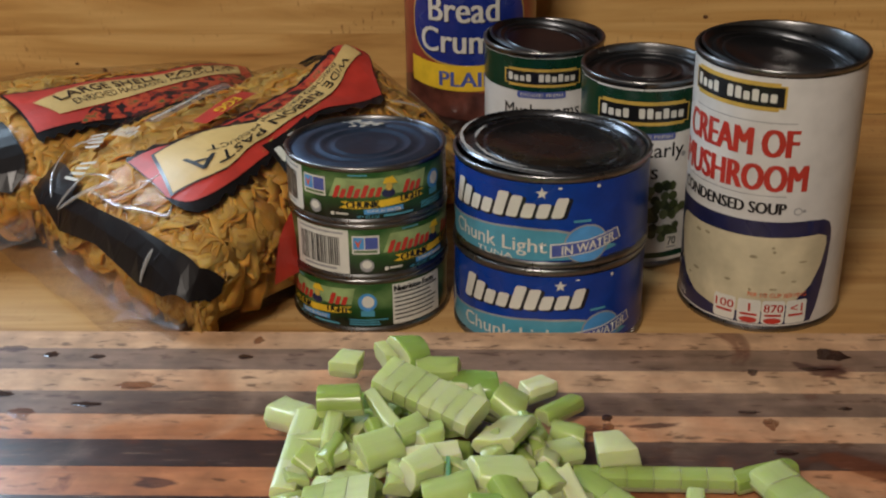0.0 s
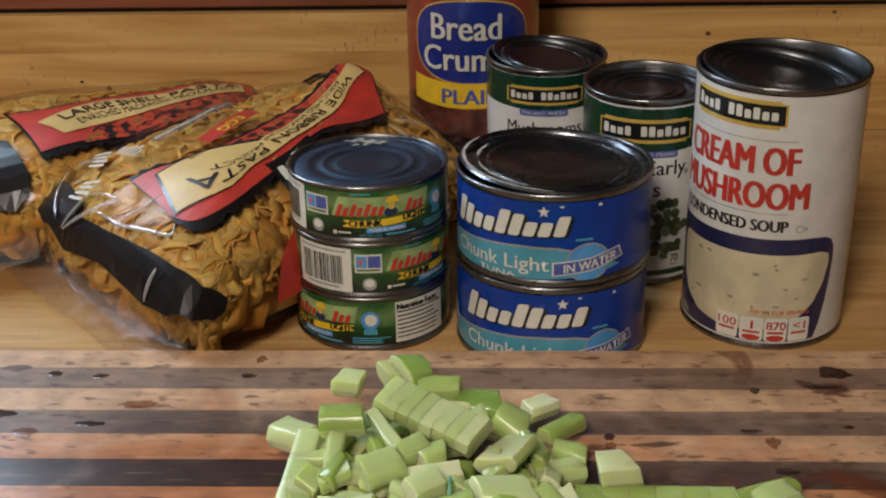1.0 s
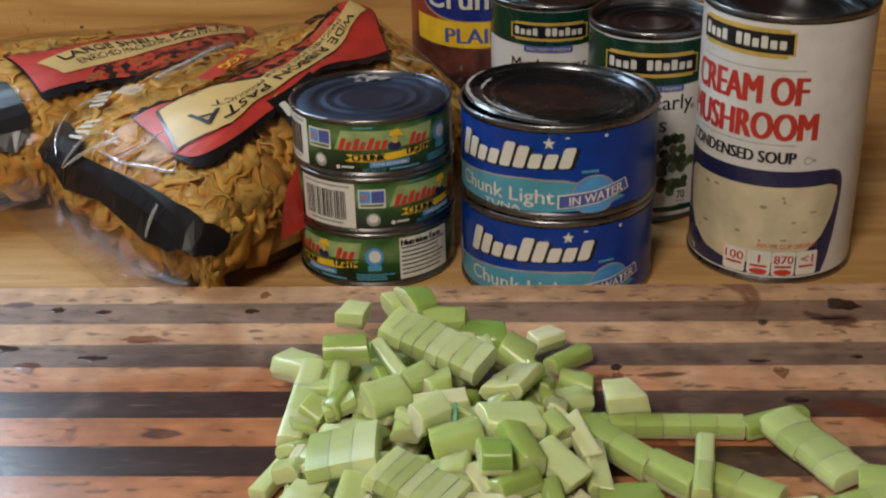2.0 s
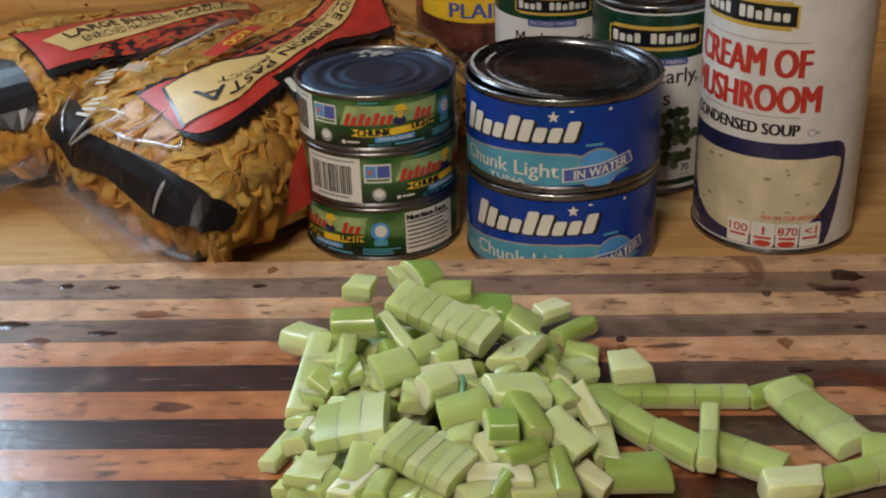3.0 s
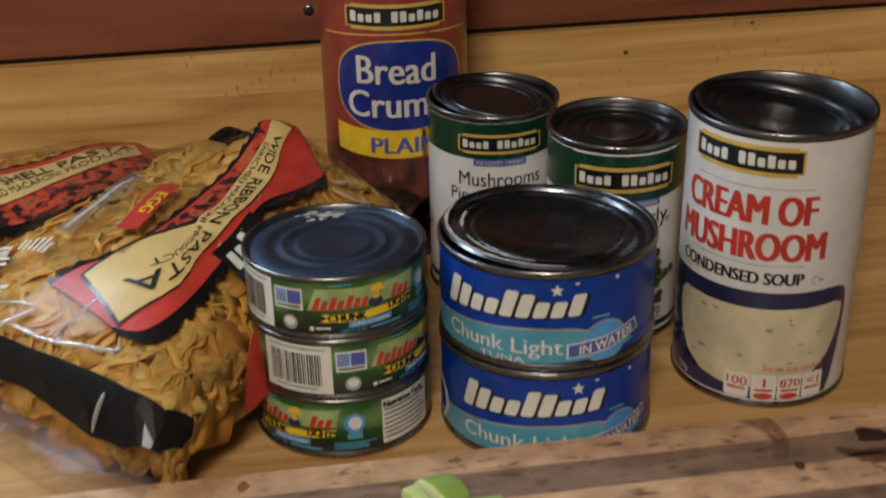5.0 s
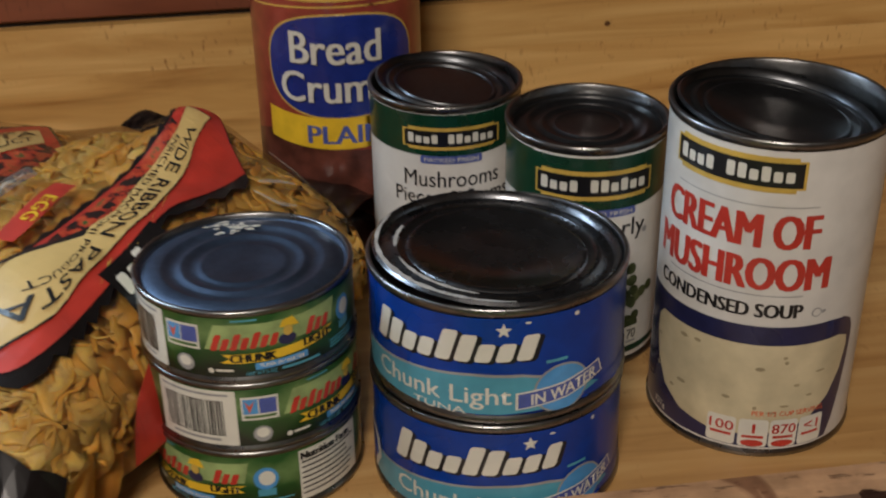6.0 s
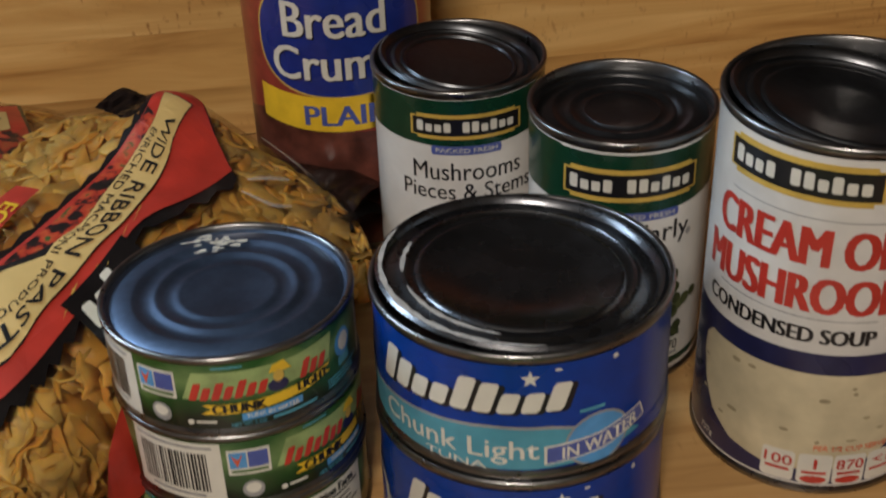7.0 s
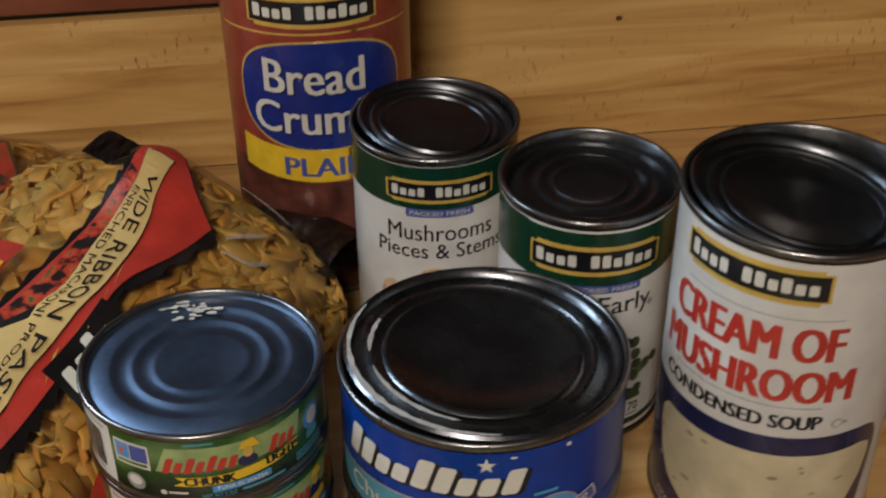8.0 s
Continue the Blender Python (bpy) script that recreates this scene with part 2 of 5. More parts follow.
SEALBROWN = plain("dark_brown_film", (0.030, 0.016, 0.012), rough=0.2, vary=0.4, scale=60, relief=0.1, rough_vary=0.08, coat=0.5)
BAGBLACK = plain("bag_black_print", (0.010, 0.008, 0.008), rough=0.30, vary=0.3, scale=60, relief=0.08, rough_vary=0.08, coat=0.1)
BAGBLACK.node_tree.nodes["Principled BSDF"].inputs["Specular IOR Level"].default_value = 0.16


def veg_print():
    m, n, l, b = nodes("vegetable_print")
    v = noise_node(n, l, 120.0, 4.0, (1, 1, 1))
    r = ramp(n, l, v.outputs[0], [(0.38, (0.010, 0.009, 0.008)), (0.46, (0.030, 0.012, 0.012)), (0.50, (0.36, 0.032, 0.016)), (0.60, (0.46, 0.080, 0.030)), (0.67, (0.04, 0.09, 0.025))])
    l.new(r.outputs[0], b.inputs["Base Color"])
    b.inputs["Roughness"].default_value = 0.3
    return m


def tuna_print():
    """Green seascape of the small tuna label: light in the middle, dark towards the foot."""
    m, n, l, b = nodes("green_label_print")
    tc, sp = n.new("ShaderNodeTexCoord"), n.new("ShaderNodeSeparateXYZ")
    l.new(tc.outputs["Object"], sp.inputs[0])
    nz = noise_node(n, l, 55.0, 3.0)
    ad = n.new("ShaderNodeMath")
    ad.operation = "MULTIPLY_ADD"
    ad.inputs[1].default_value = 0.022
    l.new(nz.outputs[0], ad.inputs[0])
    l.new(sp.outputs["Z"], ad.inputs[2])
    mr = n.new("ShaderNodeMapRange")
    mr.inputs[1].default_value, mr.inputs[2].default_value = 0.010, 0.042
    l.new(ad.outputs[0], mr.inputs[0])
    r = ramp(n, l, mr.outputs[0], [(0.16, (0.006, 0.012, 0.006)), (0.44, (0.016, 0.066, 0.014)), (0.68, (0.13, 0.22, 0.075)), (0.90, (0.020, 0.080, 0.018))])
    l.new(r.outputs[0], b.inputs["Base Color"])
    b.inputs["Roughness"].default_value = 0.3
    b.inputs["Coat Weight"].default_value = 0.3
    return m


VEG, TUNAGREEN = veg_print(), tuna_print()


def picture_print(name, c1, c2, c3):
    """Printed pieces of food: each patch has its own tone."""
    m, n, l, b = nodes(name)
    oi = n.new("ShaderNodeObjectInfo")
    nz = noise_node(n, l, 190.0, 3.0)
    ad = n.new("ShaderNodeMath")
    ad.operation = "MULTIPLY_ADD"
    ad.inputs[1].default_value = 0.5
    l.new(nz.outputs[0], ad.inputs[0])
    hf = n.new("ShaderNodeMath")
    hf.operation = "MULTIPLY"
    hf.inputs[1].default_value = 0.5
    l.new(oi.outputs["Random"], hf.inputs[0])
    l.new(hf.outputs[0], ad.inputs[2])
    r = ramp(n, l, ad.outputs[0], [(0.2, c1), (0.5, c2), (0.8, c3)])
    l.new(r.outputs[0], b.inputs["Base Color"])
    b.inputs["Roughness"].default_value = 0.34
    return m


MUSHPIC = picture_print("mushroom_picture", (0.34, 0.19, 0.10), (0.52, 0.34, 0.21), (0.64, 0.48, 0.33))
PEAPIC = picture_print("pea_picture", (0.012, 0.018, 0.008), (0.045, 0.060, 0.020), (0.13, 0.15, 0.065))


def film_material(name, tint, gloss, body):
    """Clear wrinkled plastic: mostly see-through, with sharp gloss; body is its share of milky haze."""
    m, n, l, b = nodes(name)
    n.remove(b)
    out = n["Material Output"]
    tr, gl, df = n.new("ShaderNodeBsdfTransparent"), n.new("ShaderNodeBsdfGlossy"), n.new("ShaderNodeBsdfDiffuse")
    tr.inputs[0].default_value = (*tint, 1)
    df.inputs[0].default_value = (0.6, 0.58, 0.55, 1)
    gl.inputs["Roughness"].default_value = 0.12
    w1 = noise_node(n, l, 48.0, 2.0, (1, 1, 1))
    bp = n.new("ShaderNodeBump")
    bp.inputs["Strength"].default_value, bp.inputs["Distance"].default_value = 0.35, 0.005
    l.new(w1.outputs[0], bp.inputs["Height"])
    l.new(bp.outputs[0], gl.inputs["Normal"])
    fr = n.new("ShaderNodeFresnel")
    fr.inputs[0].default_value = 1.5
    l.new(bp.outputs[0], fr.inputs["Normal"])
    mu = n.new("ShaderNodeMath")
    mu.operation = "MULTIPLY"
    mu.inputs[1].default_value = gloss
    l.new(fr.outputs[0], mu.inputs[0])
    m1, m2 = n.new("ShaderNodeMixShader"), n.new("ShaderNodeMixShader")
    m1.inputs[0].default_value = body
    l.new(tr.outputs[0], m1.inputs[1])
    l.new(df.outputs[0], m1.inputs[2])
    l.new(mu.outputs[0], m2.inputs[0])
    l.new(m1.outputs[0], m2.inputs[1])
    l.new(gl.outputs[0], m2.inputs[2])
    l.new(m2.outputs[0], out.inputs[0])
    return m


FILM = film_material("clear_bag_film", (0.94, 0.92, 0.89), 0.26, 0.008)
# the large milky share paints white glints onto the film's creases
FOLD = film_material("glint_white_fold_film", (0.92, 0.91, 0.89), 2.2, 0.38)
FILMDARK = film_material("smoky_bag_film", (0.16, 0.12, 0.10), 0.7, 0.02)
FILMGREY = film_material("grey_printed_film", (0.62, 0.60, 0.56), 0.5, 0.16)
FILMSOFT = film_material("loose_bag_film", (0.93, 0.90, 0.86), 0.012, 0.05)


def pasta_material():
    m, n, l, b = nodes("egg_pasta")
    g = n.new("ShaderNodeNewGeometry")
    nz = noise_node(n, l, 160.0, 3.0)
    r = ramp(n, l, g.outputs["Random Per Island"], [(0.0, (0.60, 0.270, 0.048)), (0.5, (0.69, 0.355, 0.078)), (1.0, (0.78, 0.46, 0.130))])
    r2 = ramp(n, l, nz.outputs[0], [(0.3, (0.82, 0.78, 0.7)), (0.7, (1, 1, 1))])
    l.new(mix(n, l, 1.0, r.outputs[0], r2.outputs[0], "MULTIPLY"), b.inputs["Base Color"])
    b.inputs["Roughness"].default_value = 0.5
    b.inputs["Specular IOR Level"].default_value = 0.2
    b.inputs["Subsurface Weight"].default_value = 0.5
    b.inputs["Subsurface Scale"].default_value = 0.006
    b.inputs["Subsurface Radius"].default_value = (1.0, 0.6, 0.2)
    return m


PASTA = pasta_material()
PASTACORE = plain("packed_pasta", (0.46, 0.24, 0.055), vary=0.35, scale=110, rough=0.6, relief=0.3)


def celery_material(name, c1, c2, c3, rough):
    m, n, l, b = nodes(name)
    oi = n.new("ShaderNodeObjectInfo")
    g = n.new("ShaderNodeNewGeometry")
    nz = noise_node(n, l, 260.0, 3.0, (0.10, 1, 1))
    sm = n.new("ShaderNodeMath")
    sm.operation = "MULTIPLY_ADD"
    sm.inputs[1].default_value = 0.34
    l.new(nz.outputs[0], sm.inputs[0])
    hf = n.new("ShaderNodeMath")
    hf.operation = "MULTIPLY"
    hf.inputs[1].default_value = 0.62
    l.new(oi.outputs["Random"], hf.inputs[0])
    l.new(hf.outputs[0], sm.inputs[2])
    r = ramp(n, l, sm.outputs[0], [(0.2, c1), (0.5, c2), (0.8, c3)])
    l.new(r.outputs[0], b.inputs["Base Color"])
    b.inputs["Roughness"].default_value = rough
    b.inputs["Subsurface Weight"].default_value = 0.65
    b.inputs["Subsurface Scale"].default_value = 0.009
    b.inputs["Subsurface Radius"].default_value = (0.8, 1.0, 0.3)
    bump(n, l, nz.outputs[0], 0.22, 0.0006, b)
    return m


CELERY = celery_material("celery_skin", (0.27, 0.36, 0.090), (0.34, 0.43, 0.130), (0.42, 0.50, 0.19), 0.26)
CELPALE = celery_material("pale_celery_skin", (0.35, 0.43, 0.150), (0.43, 0.51, 0.205), (0.52, 0.58, 0.29), 0.30)
CELDARK = celery_material("deep_celery_skin", (0.17, 0.28, 0.055), (0.22, 0.34, 0.075), (0.29, 0.40, 0.11), 0.26)
CELTEAL = celery_material("bluish_celery_skin", (0.10, 0.30, 0.17), (0.16, 0.38, 0.24), (0.25, 0.45, 0.32), 0.3)
CELCUT = celery_material("celery_flesh", (0.43, 0.48, 0.20), (0.53, 0.56, 0.28), (0.63, 0.64, 0.40), 0.36)


# ---- helpers for meshes ----
def part(name, bm, material, parent=None, label="", smooth=False):
    me = bpy.data.meshes.new(name)
    bm.to_mesh(me)
    bm.free()
    for m in material if isinstance(material, (list, tuple)) else [material]:
        me.materials.append(m)
    if smooth:
        for p in me.polygons:
            p.use_smooth = True
    ob = new(name, me)
    ob.parent = parent
    return tagged(ob, label)


def thing(name, x, y, z, label, category, group="", kind="", rz=0.0, rx=0.0, ry=0.0):
    e = new(name)
    e.matrix_basis = pose(x, y, z, rx, ry, rz)
    return tagged(e, label, category, group, kind)


def block(lo, hi, bevel=0.0, segments=1):
    bm = bmesh.new()
    bmesh.ops.create_cube(bm, size=1)
    for v in bm.verts:
        v.co = [lo[i] + (v.co[i] + 0.5) * (hi[i] - lo[i]) for i in range(3)]
    if bevel:
        bmesh.ops.bevel(bm, geom=bm.edges[:], offset=bevel, segments=segments, affect="EDGES", profile=0.6)
    return bm


def lathe(profile, segments=72):
    """A body of revolution from (radius, height) pairs."""
    bm = bmesh.new()
    rings = []
    for r, z in profile:
        if r < 1e-6:
            rings.append([bm.verts.new((0, 0, z))])
        else:
            rings.append([bm.verts.new((r * math.cos(2 * math.pi * k / segments), r * math.sin(2 * math.pi * k / segments), z)) for k in range(segments)])
    for a, b in zip(rings, rings[1:]):
        for k in range(segments):
            j = (k + 1) % segments
            if len(a) == 1:
                bm.faces.new((a[0], b[k], b[j]))
            elif len(b) == 1:
                bm.faces.new((a[k], a[j], b[0]))
            else:
                bm.faces.new((a[k], a[j], b[j], b[k]))
    bmesh.ops.recalc_face_normals(bm, faces=bm.faces[:])
    for f in bm.faces:
        f.smooth = True
    for e in bm.edges:
        if len(e.link_faces) == 2 and e.calc_face_angle(0) > 0.9:
            e.smooth = False
    return bm


def slice_grid(bm, step, both=False):
    """Cut a flat mesh in the xy plane into narrow strips, so that it can be bent."""
    for axis in (0, 1) if both else (0,):
        lo, hi = min(v.co[axis] for v in bm.verts), max(v.co[axis] for v in bm.verts)
        no = Vector((1, 0, 0)) if axis == 0 else Vector((0, 1, 0))
        for k in range(1, int((hi - lo) / step) + 1):
            bmesh.ops.bisect_plane(bm, geom=bm.verts[:] + bm.edges[:] + bm.faces[:], plane_co=no * (lo + k * step), plane_no=no)


def flat(points):
    bm = bmesh.new()
    f = bm.faces.new([bm.verts.new((x, y, 0)) for x, y in points])
    if f.normal.z < 0:
        f.normal_flip()
    bmesh.ops.triangulate(bm, faces=bm.faces[:])
    return bm


def lettering(words, x0, x1, y0, y1, bold=0.0, shear=0.0):
    """Words in the built-in font, fitted into a box of the xy plane."""
    cu = bpy.data.curves.new("words", "FONT")
    cu.body, cu.resolution_u, cu.shear = words, 3, shear
    ob = bpy.data.objects.new("words", cu)
    scene.collection.objects.link(ob)
    me = bpy.data.meshes.new_from_object(ob.evaluated_get(bpy.context.evaluated_depsgraph_get()))
    bpy.data.objects.remove(ob)
    bm = bmesh.new()
    bm.from_mesh(me)
    bpy.data.meshes.remove(me)
    bmesh.ops.remove_doubles(bm, verts=bm.verts[:], dist=1e-5)
    xs, ys = [v.co.x for v in bm.verts], [v.co.y for v in bm.verts]
    a, b, c, d = min(xs), max(xs), min(ys), max(ys)
    for v in bm.verts:
        v.co = (x0 + (v.co.x - a) / (b - a) * (x1 - x0), y0 + (v.co.y - c) / (d - c) * (y1 - y0), 0)
    if bold:
        # heavier strokes: the same letters twice more, a little aside and a hair nearer
        first = bm.verts[:] + bm.edges[:] + bm.faces[:]
        for step in (1, 2):
            more = bmesh.ops.duplicate(bm, geom=first)
            for v in more["geom"]:
                if isinstance(v, bmesh.types.BMVert):
                    v.co.x += bold * 2.6 * step * (y1 - y0)
                    v.co.z = step
    for f in bm.faces:
        f.normal_update()
        if f.normal.z < 0:
            f.normal_flip()
    return bm


def blocks_row(x0, x1, y0, y1, heights, gap=0.18, slope=0.0, shear=0.0):
    """A brand mark as plain upright blocks: no letters, only its size, rhythm and colour."""
    bm = bmesh.new()
    n = len(heights)
    w = (x1 - x0) / n
    for k, (lo, hi) in enumerate(heights):
        if hi <= lo:
            continue
        a, b = x0 + k * w, x0 + (k + 1 - gap) * w
        c, d = y0 + lo * (y1 - y0), y0 + hi * (y1 - y0)
        q = min(b - a, d - c) * 0.14
        pts = [(a + q, c), (b - q, c), (b, c + q), (b, d - q), (b - q, d), (a + q, d), (a, d - q), (a, c + q)]
        f = bm.faces.new([bm.verts.new((x + shear * (y - y0), y + slope * (x - x0), 0)) for x, y in pts])
        if f.normal.z < 0:
            f.normal_flip()
    return bm


def bars(x0, x1, y0, y1, n, duty=0.55, upright=False, ragged=0.0, seed=1):
    """n plain bars for writing too small to read, or for a bar code."""
    rnd = random.Random(seed)
    bm = bmesh.new()
    for k in range(n):
        if upright:
            a = x0 + (x1 - x0) * k / n
            b = a + (x1 - x0) / n * rnd.uniform(0.3, 0.8)
            pts = [(a, y0), (b, y0), (b, y1), (a, y1)]
        else:
            c = y1 - (y1 - y0) * (k + duty) / n
            d = y1 - (y1 - y0) * k / n
            e = x1 - (x1 - x0) * rnd.uniform(0, ragged)
            pts = [(x0, c), (e, c), (e, d), (x0, d)]
        bm.faces.new([bm.verts.new((x, y, 0)) for x, y in pts])
    return bm


def rounded(x0, x1, y0, y1, q, n=5):
    pts = []
    for cx, cy, s in ((x1 - q, y0 + q, -90), (x1 - q, y1 - q, 0), (x0 + q, y1 - q, 90), (x0 + q, y0 + q, 180)):
        pts += [(cx + q * math.cos(radians(s + 90 * k / n)), cy + q * math.sin(radians(s + 90 * k / n))) for k in range(n + 1)]
    return flat(pts)


def ellipse(cx, cy, a, b, n=36, power=1.0):
    pts = []
    for k in range(n):
        c, s = math.cos(2 * math.pi * k / n), math.sin(2 * math.pi * k / n)
        pts.append((cx + a * math.copysign(abs(c) ** power, c), cy + b * math.copysign(abs(s) ** power, s)))
    return flat(pts)


class Sleeve:
    """Prints on a can's side. x is in degrees round the can from its front, y in millimetres up."""

    def __init__(self, can, r, turn=0.0, lift=0.0, stretch=1.0):
        self.can, self.r, self.turn, self.lift, self.stretch = can, r, turn, lift, stretch

    def put(self, name, bm, material, level=1, label=""):
        slice_grid(bm, 3.4)
        r = self.r + 0.00011 * level
        for v in bm.verts:
            a = radians(v.co.x * self.stretch + self.turn)
            q = r + 0.00004 * v.co.z
            v.co = (q * math.sin(a), -q * math.cos(a), v.co.y * 0.001 + self.lift)
        ob = part(name, bm, material, self.can, label, smooth=True)
        if name in ("mark", "mark_shade", "bar_code", "small_print"):
            ob["kind"] = "stuff"
        return ob


def tin(can, r, h, lid_material, dip, beads=True, seam=0.003, stepped=False, loose=None):
    """A steel can: body with rolled seams, and a sunk lid with pressed rings; loose is the place and tilt of a cut lid."""
    shell = [(0, 0.0016), (r - 0.004, 0.0016), (r - 0.003, 0), (r - 0.0004, 0), (r, 0.0006), (r, seam - 0.0005), (r - 0.0011, seam + 0.0004),
             (r - 0.0011, h - seam - 0.0004), (r, h - seam + 0.0005), (r, h - 0.0006), (r - 0.0005, h), (r - 0.0016, h), (r - 0.0021, h - 0.0006), (r - 0.0023, h - dip)]
    if loose:
        shell += [(r - 0.0023, h - 0.022), (0, h - 0.022)]
    part("body", lathe(shell, 96), STEEL, can, "bare steel can body with rolled seams")
    if loose:
        x, y, z, rx, ry, e = loose
        prof = [(e, 0.0), (e - 0.0010, 0.0010), (e - 0.0024, 0.0004), (e - 0.0034, -0.0016), (e * 0.86, -0.0018), (e * 0.84, -0.0008), (e * 0.80, -0.0006), (e * 0.78, -0.0016),
                (e * 0.73, -0.0020), (e * 0.71, -0.0011), (e * 0.68, -0.0011), (e * 0.66, -0.0020), (e * 0.30, -0.0018), (0, -0.0018)]
        curl = [(e - 0.0024, -0.0002), (e - 0.0010, -0.0006), (e - 0.0002, -0.0005)]
        lid = part("lid", lathe(curl + prof, 96), lid_material, can, "cut steel lid lying tilted in the can")
        lid.matrix_basis = pose(x, y, z, rx, ry, 0)
        return
    e = r - 0.0023
    prof = [(e, h - dip), (e - 0.0012, h - dip - 0.0006), (e - 0.0030, h - dip + 0.0004)]
    if stepped:
        prof = [(e, h - dip), (e - 0.0010, h - dip - 0.0004), (e - 0.0026, h - dip - 0.0002), (e - 0.0052, h - 0.0022), (e - 0.0060, h - 0.0019), (e * 0.815, h - 0.0016), (e * 0.79, h - 0.0022),
                (e * 0.775, h - 0.0034), (e * 0.75, h - 0.0036), (e * 0.72, h - 0.0024), (e * 0.70, h - 0.0019), (e * 0.66, h - 0.0017)]
        dip = 0.0014
    elif beads:
        for f, dz in ((0.80, 0.0009), (0.77, 0.0009), (0.74, 0.0), (0.64, -0.0002), (0.61, 0.0007), (0.57, 0.0007), (0.54, -0.0002), (0.44, -0.0003), (0.42, 0.0003), (0.38, 0.0)):
            prof.append((e * f, h - dip + dz))
    prof += [(e * 0.2, h - dip), (0, h - dip)]
    part("lid", lathe(prof, 96), lid_material, can)


def wrapper(can, r, z0, z1, material, label, name="paper_label"):
    return part(name, lathe([(r, z0), (r, z1)], 96), material, can, label)


# ---- the kitchen: counter, backsplash, walls ----
counter = thing("countertop", 0, 0, 0, "honey-coloured butcher block wooden kitchen countertop", "countertop", kind="structure")
y0, k = 0.32, 0
while y0 < 0.97:
    wd = (0.036, 0.045, 0.040, 0.031)[k % 4]
    y1 = min(0.974, y0 + wd)
    part("stave", block((-1.6, y0 + 0.00002, -0.04), (1.6, y1 - 0.00002, 0.0)), COUNTER, counter)
    y0, k = y1, k + 1
splash = thing("backsplash", 0, 0, 0, "honey-coloured wooden backsplash behind the counter", "backsplash", kind="structure")
for z0, z1 in ((0.0002, 0.030), (0.030, 0.064), (0.064, 0.0930)):
    part("stave", block((-1.6, 0.9745, z0 + 0.00002), (1.6, 0.995, z1 - 0.00002)), SPLASH, splash)
for x, z, a, b in ((-0.2520, 0.0370, 0.0020, 0.0020), (-0.2720, 0.0420, 0.0016, 0.0012), (0.1920, 0.0750, 0.0020, 0.0016), (0.2810, 0.0900, 0.0016, 0.0012)):
    kn = ellipse(0, 0, a, b, 14, 1.2)
    for v in kn.verts:
        v.co = (x + v.co.x, 0.9742, z + v.co.y)
    part("knot", kn, KNOT, splash, "small dark knot")
wall = thing("wall_back", 0, 0, 0, "red-brown stained wooden board wall with unseen near-black boards added above", "wall", kind="structure")
part("joint", block((-1.6, 0.982, 0.0930), (1.6, 1.009, 0.0975)), DARKGAP, wall, "dark gap above the backsplash")
WX0, WX1, WZ0, WZ1 = -1.07, -0.385, 0.295, 0.99
part("board", block((-1.6, 0.977, 0.0968), (1.6, 1.009, 0.1985), 0.0012), CEDAR, wall)
# upper boards out of view, added near-black to darken the lids' reflections
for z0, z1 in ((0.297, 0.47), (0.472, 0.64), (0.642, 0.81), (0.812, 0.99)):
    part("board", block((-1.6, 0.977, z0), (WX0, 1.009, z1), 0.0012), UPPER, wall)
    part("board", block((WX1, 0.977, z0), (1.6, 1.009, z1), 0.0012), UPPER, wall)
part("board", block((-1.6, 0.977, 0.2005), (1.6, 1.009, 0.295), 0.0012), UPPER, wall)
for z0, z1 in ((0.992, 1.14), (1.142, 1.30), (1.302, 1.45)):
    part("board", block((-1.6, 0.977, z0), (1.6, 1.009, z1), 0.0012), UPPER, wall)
screw = thing("screw", -0.022, 0.9762, 0.1180, "small dull steel screw in the red-brown board", "screw", rx=90)
part("head", lathe([(0.0034, -0.0008), (0.0034, 0.0006), (0.0026, 0.0013), (0.0012, 0.0014), (0.0010, 0.0006), (0, 0.0006)], 20), STEEL, screw)
win = thing("window_1", 0, 0, 0, "white framed kitchen window above the counter", "window", kind="structure")
for lo, hi in (((WX0, 0.969, WZ0), (WX0 + 0.03, 1.014, WZ1)), ((WX1 - 0.03, 0.969, WZ0), (WX1, 1.014, WZ1)), ((WX0 + 0.03, 0.969, WZ0), (WX1 - 0.03, 1.014, WZ0 + 0.03)), ((WX0 + 0.03, 0.969, WZ1 - 0.03), (WX1 - 0.03, 1.014, WZ1))):
    part("frame", block(lo, hi, 0.002), WHITE, win)
for nm, lo, hi, mt in (("wall_left", (-1.66, -2.3, -0.9), (-1.6, 1.02, 1.45), ROOM), ("wall_right", (1.6, -2.3, -0.9), (1.66, 1.02, 1.45), ROOM),
                       ("wall_front", (-1.6, -2.36, -0.9), (1.6, -2.3, 1.45), ROOM), ("floor", (-1.66, -2.36, -0.96), (1.66, 1.02, -0.9), ROOM),
                       ("ceiling", (-1.66, -2.36, 1.45), (1.66, 1.02, 1.5), CEIL), ("cabinet_front", (-1.6, 0.37, -0.9), (1.6, 0.40, -0.04), CEDAR)):
    tagged(part(nm, block(lo, hi), mt), "plain " + nm.split("_")[0] + " closing the kitchen", nm.split("_")[0], kind="structure")

# ---- the striped cutting board ----
board = thing("cutting_board", 0, 0, 0, "wet striped cutting board of dark walnut and cherry staves", "cutting board")
BOARD = 0.0168
edges = [0.6205, 0.6040, 0.5845, 0.5657, 0.5463, 0.5265, 0.5065, 0.4865, 0.4665, 0.4467, 0.4270, 0.4072, 0.3875, 0.3678, 0.348]
for k in range(len(edges) - 1):
    bm = block((-0.46, edges[k + 1] + 0.00003, 0.0002), (0.46, edges[k] - 0.00003, BOARD))
    part("stave", bm, CHERRY if k % 2 == 0 else WALNUT, board)

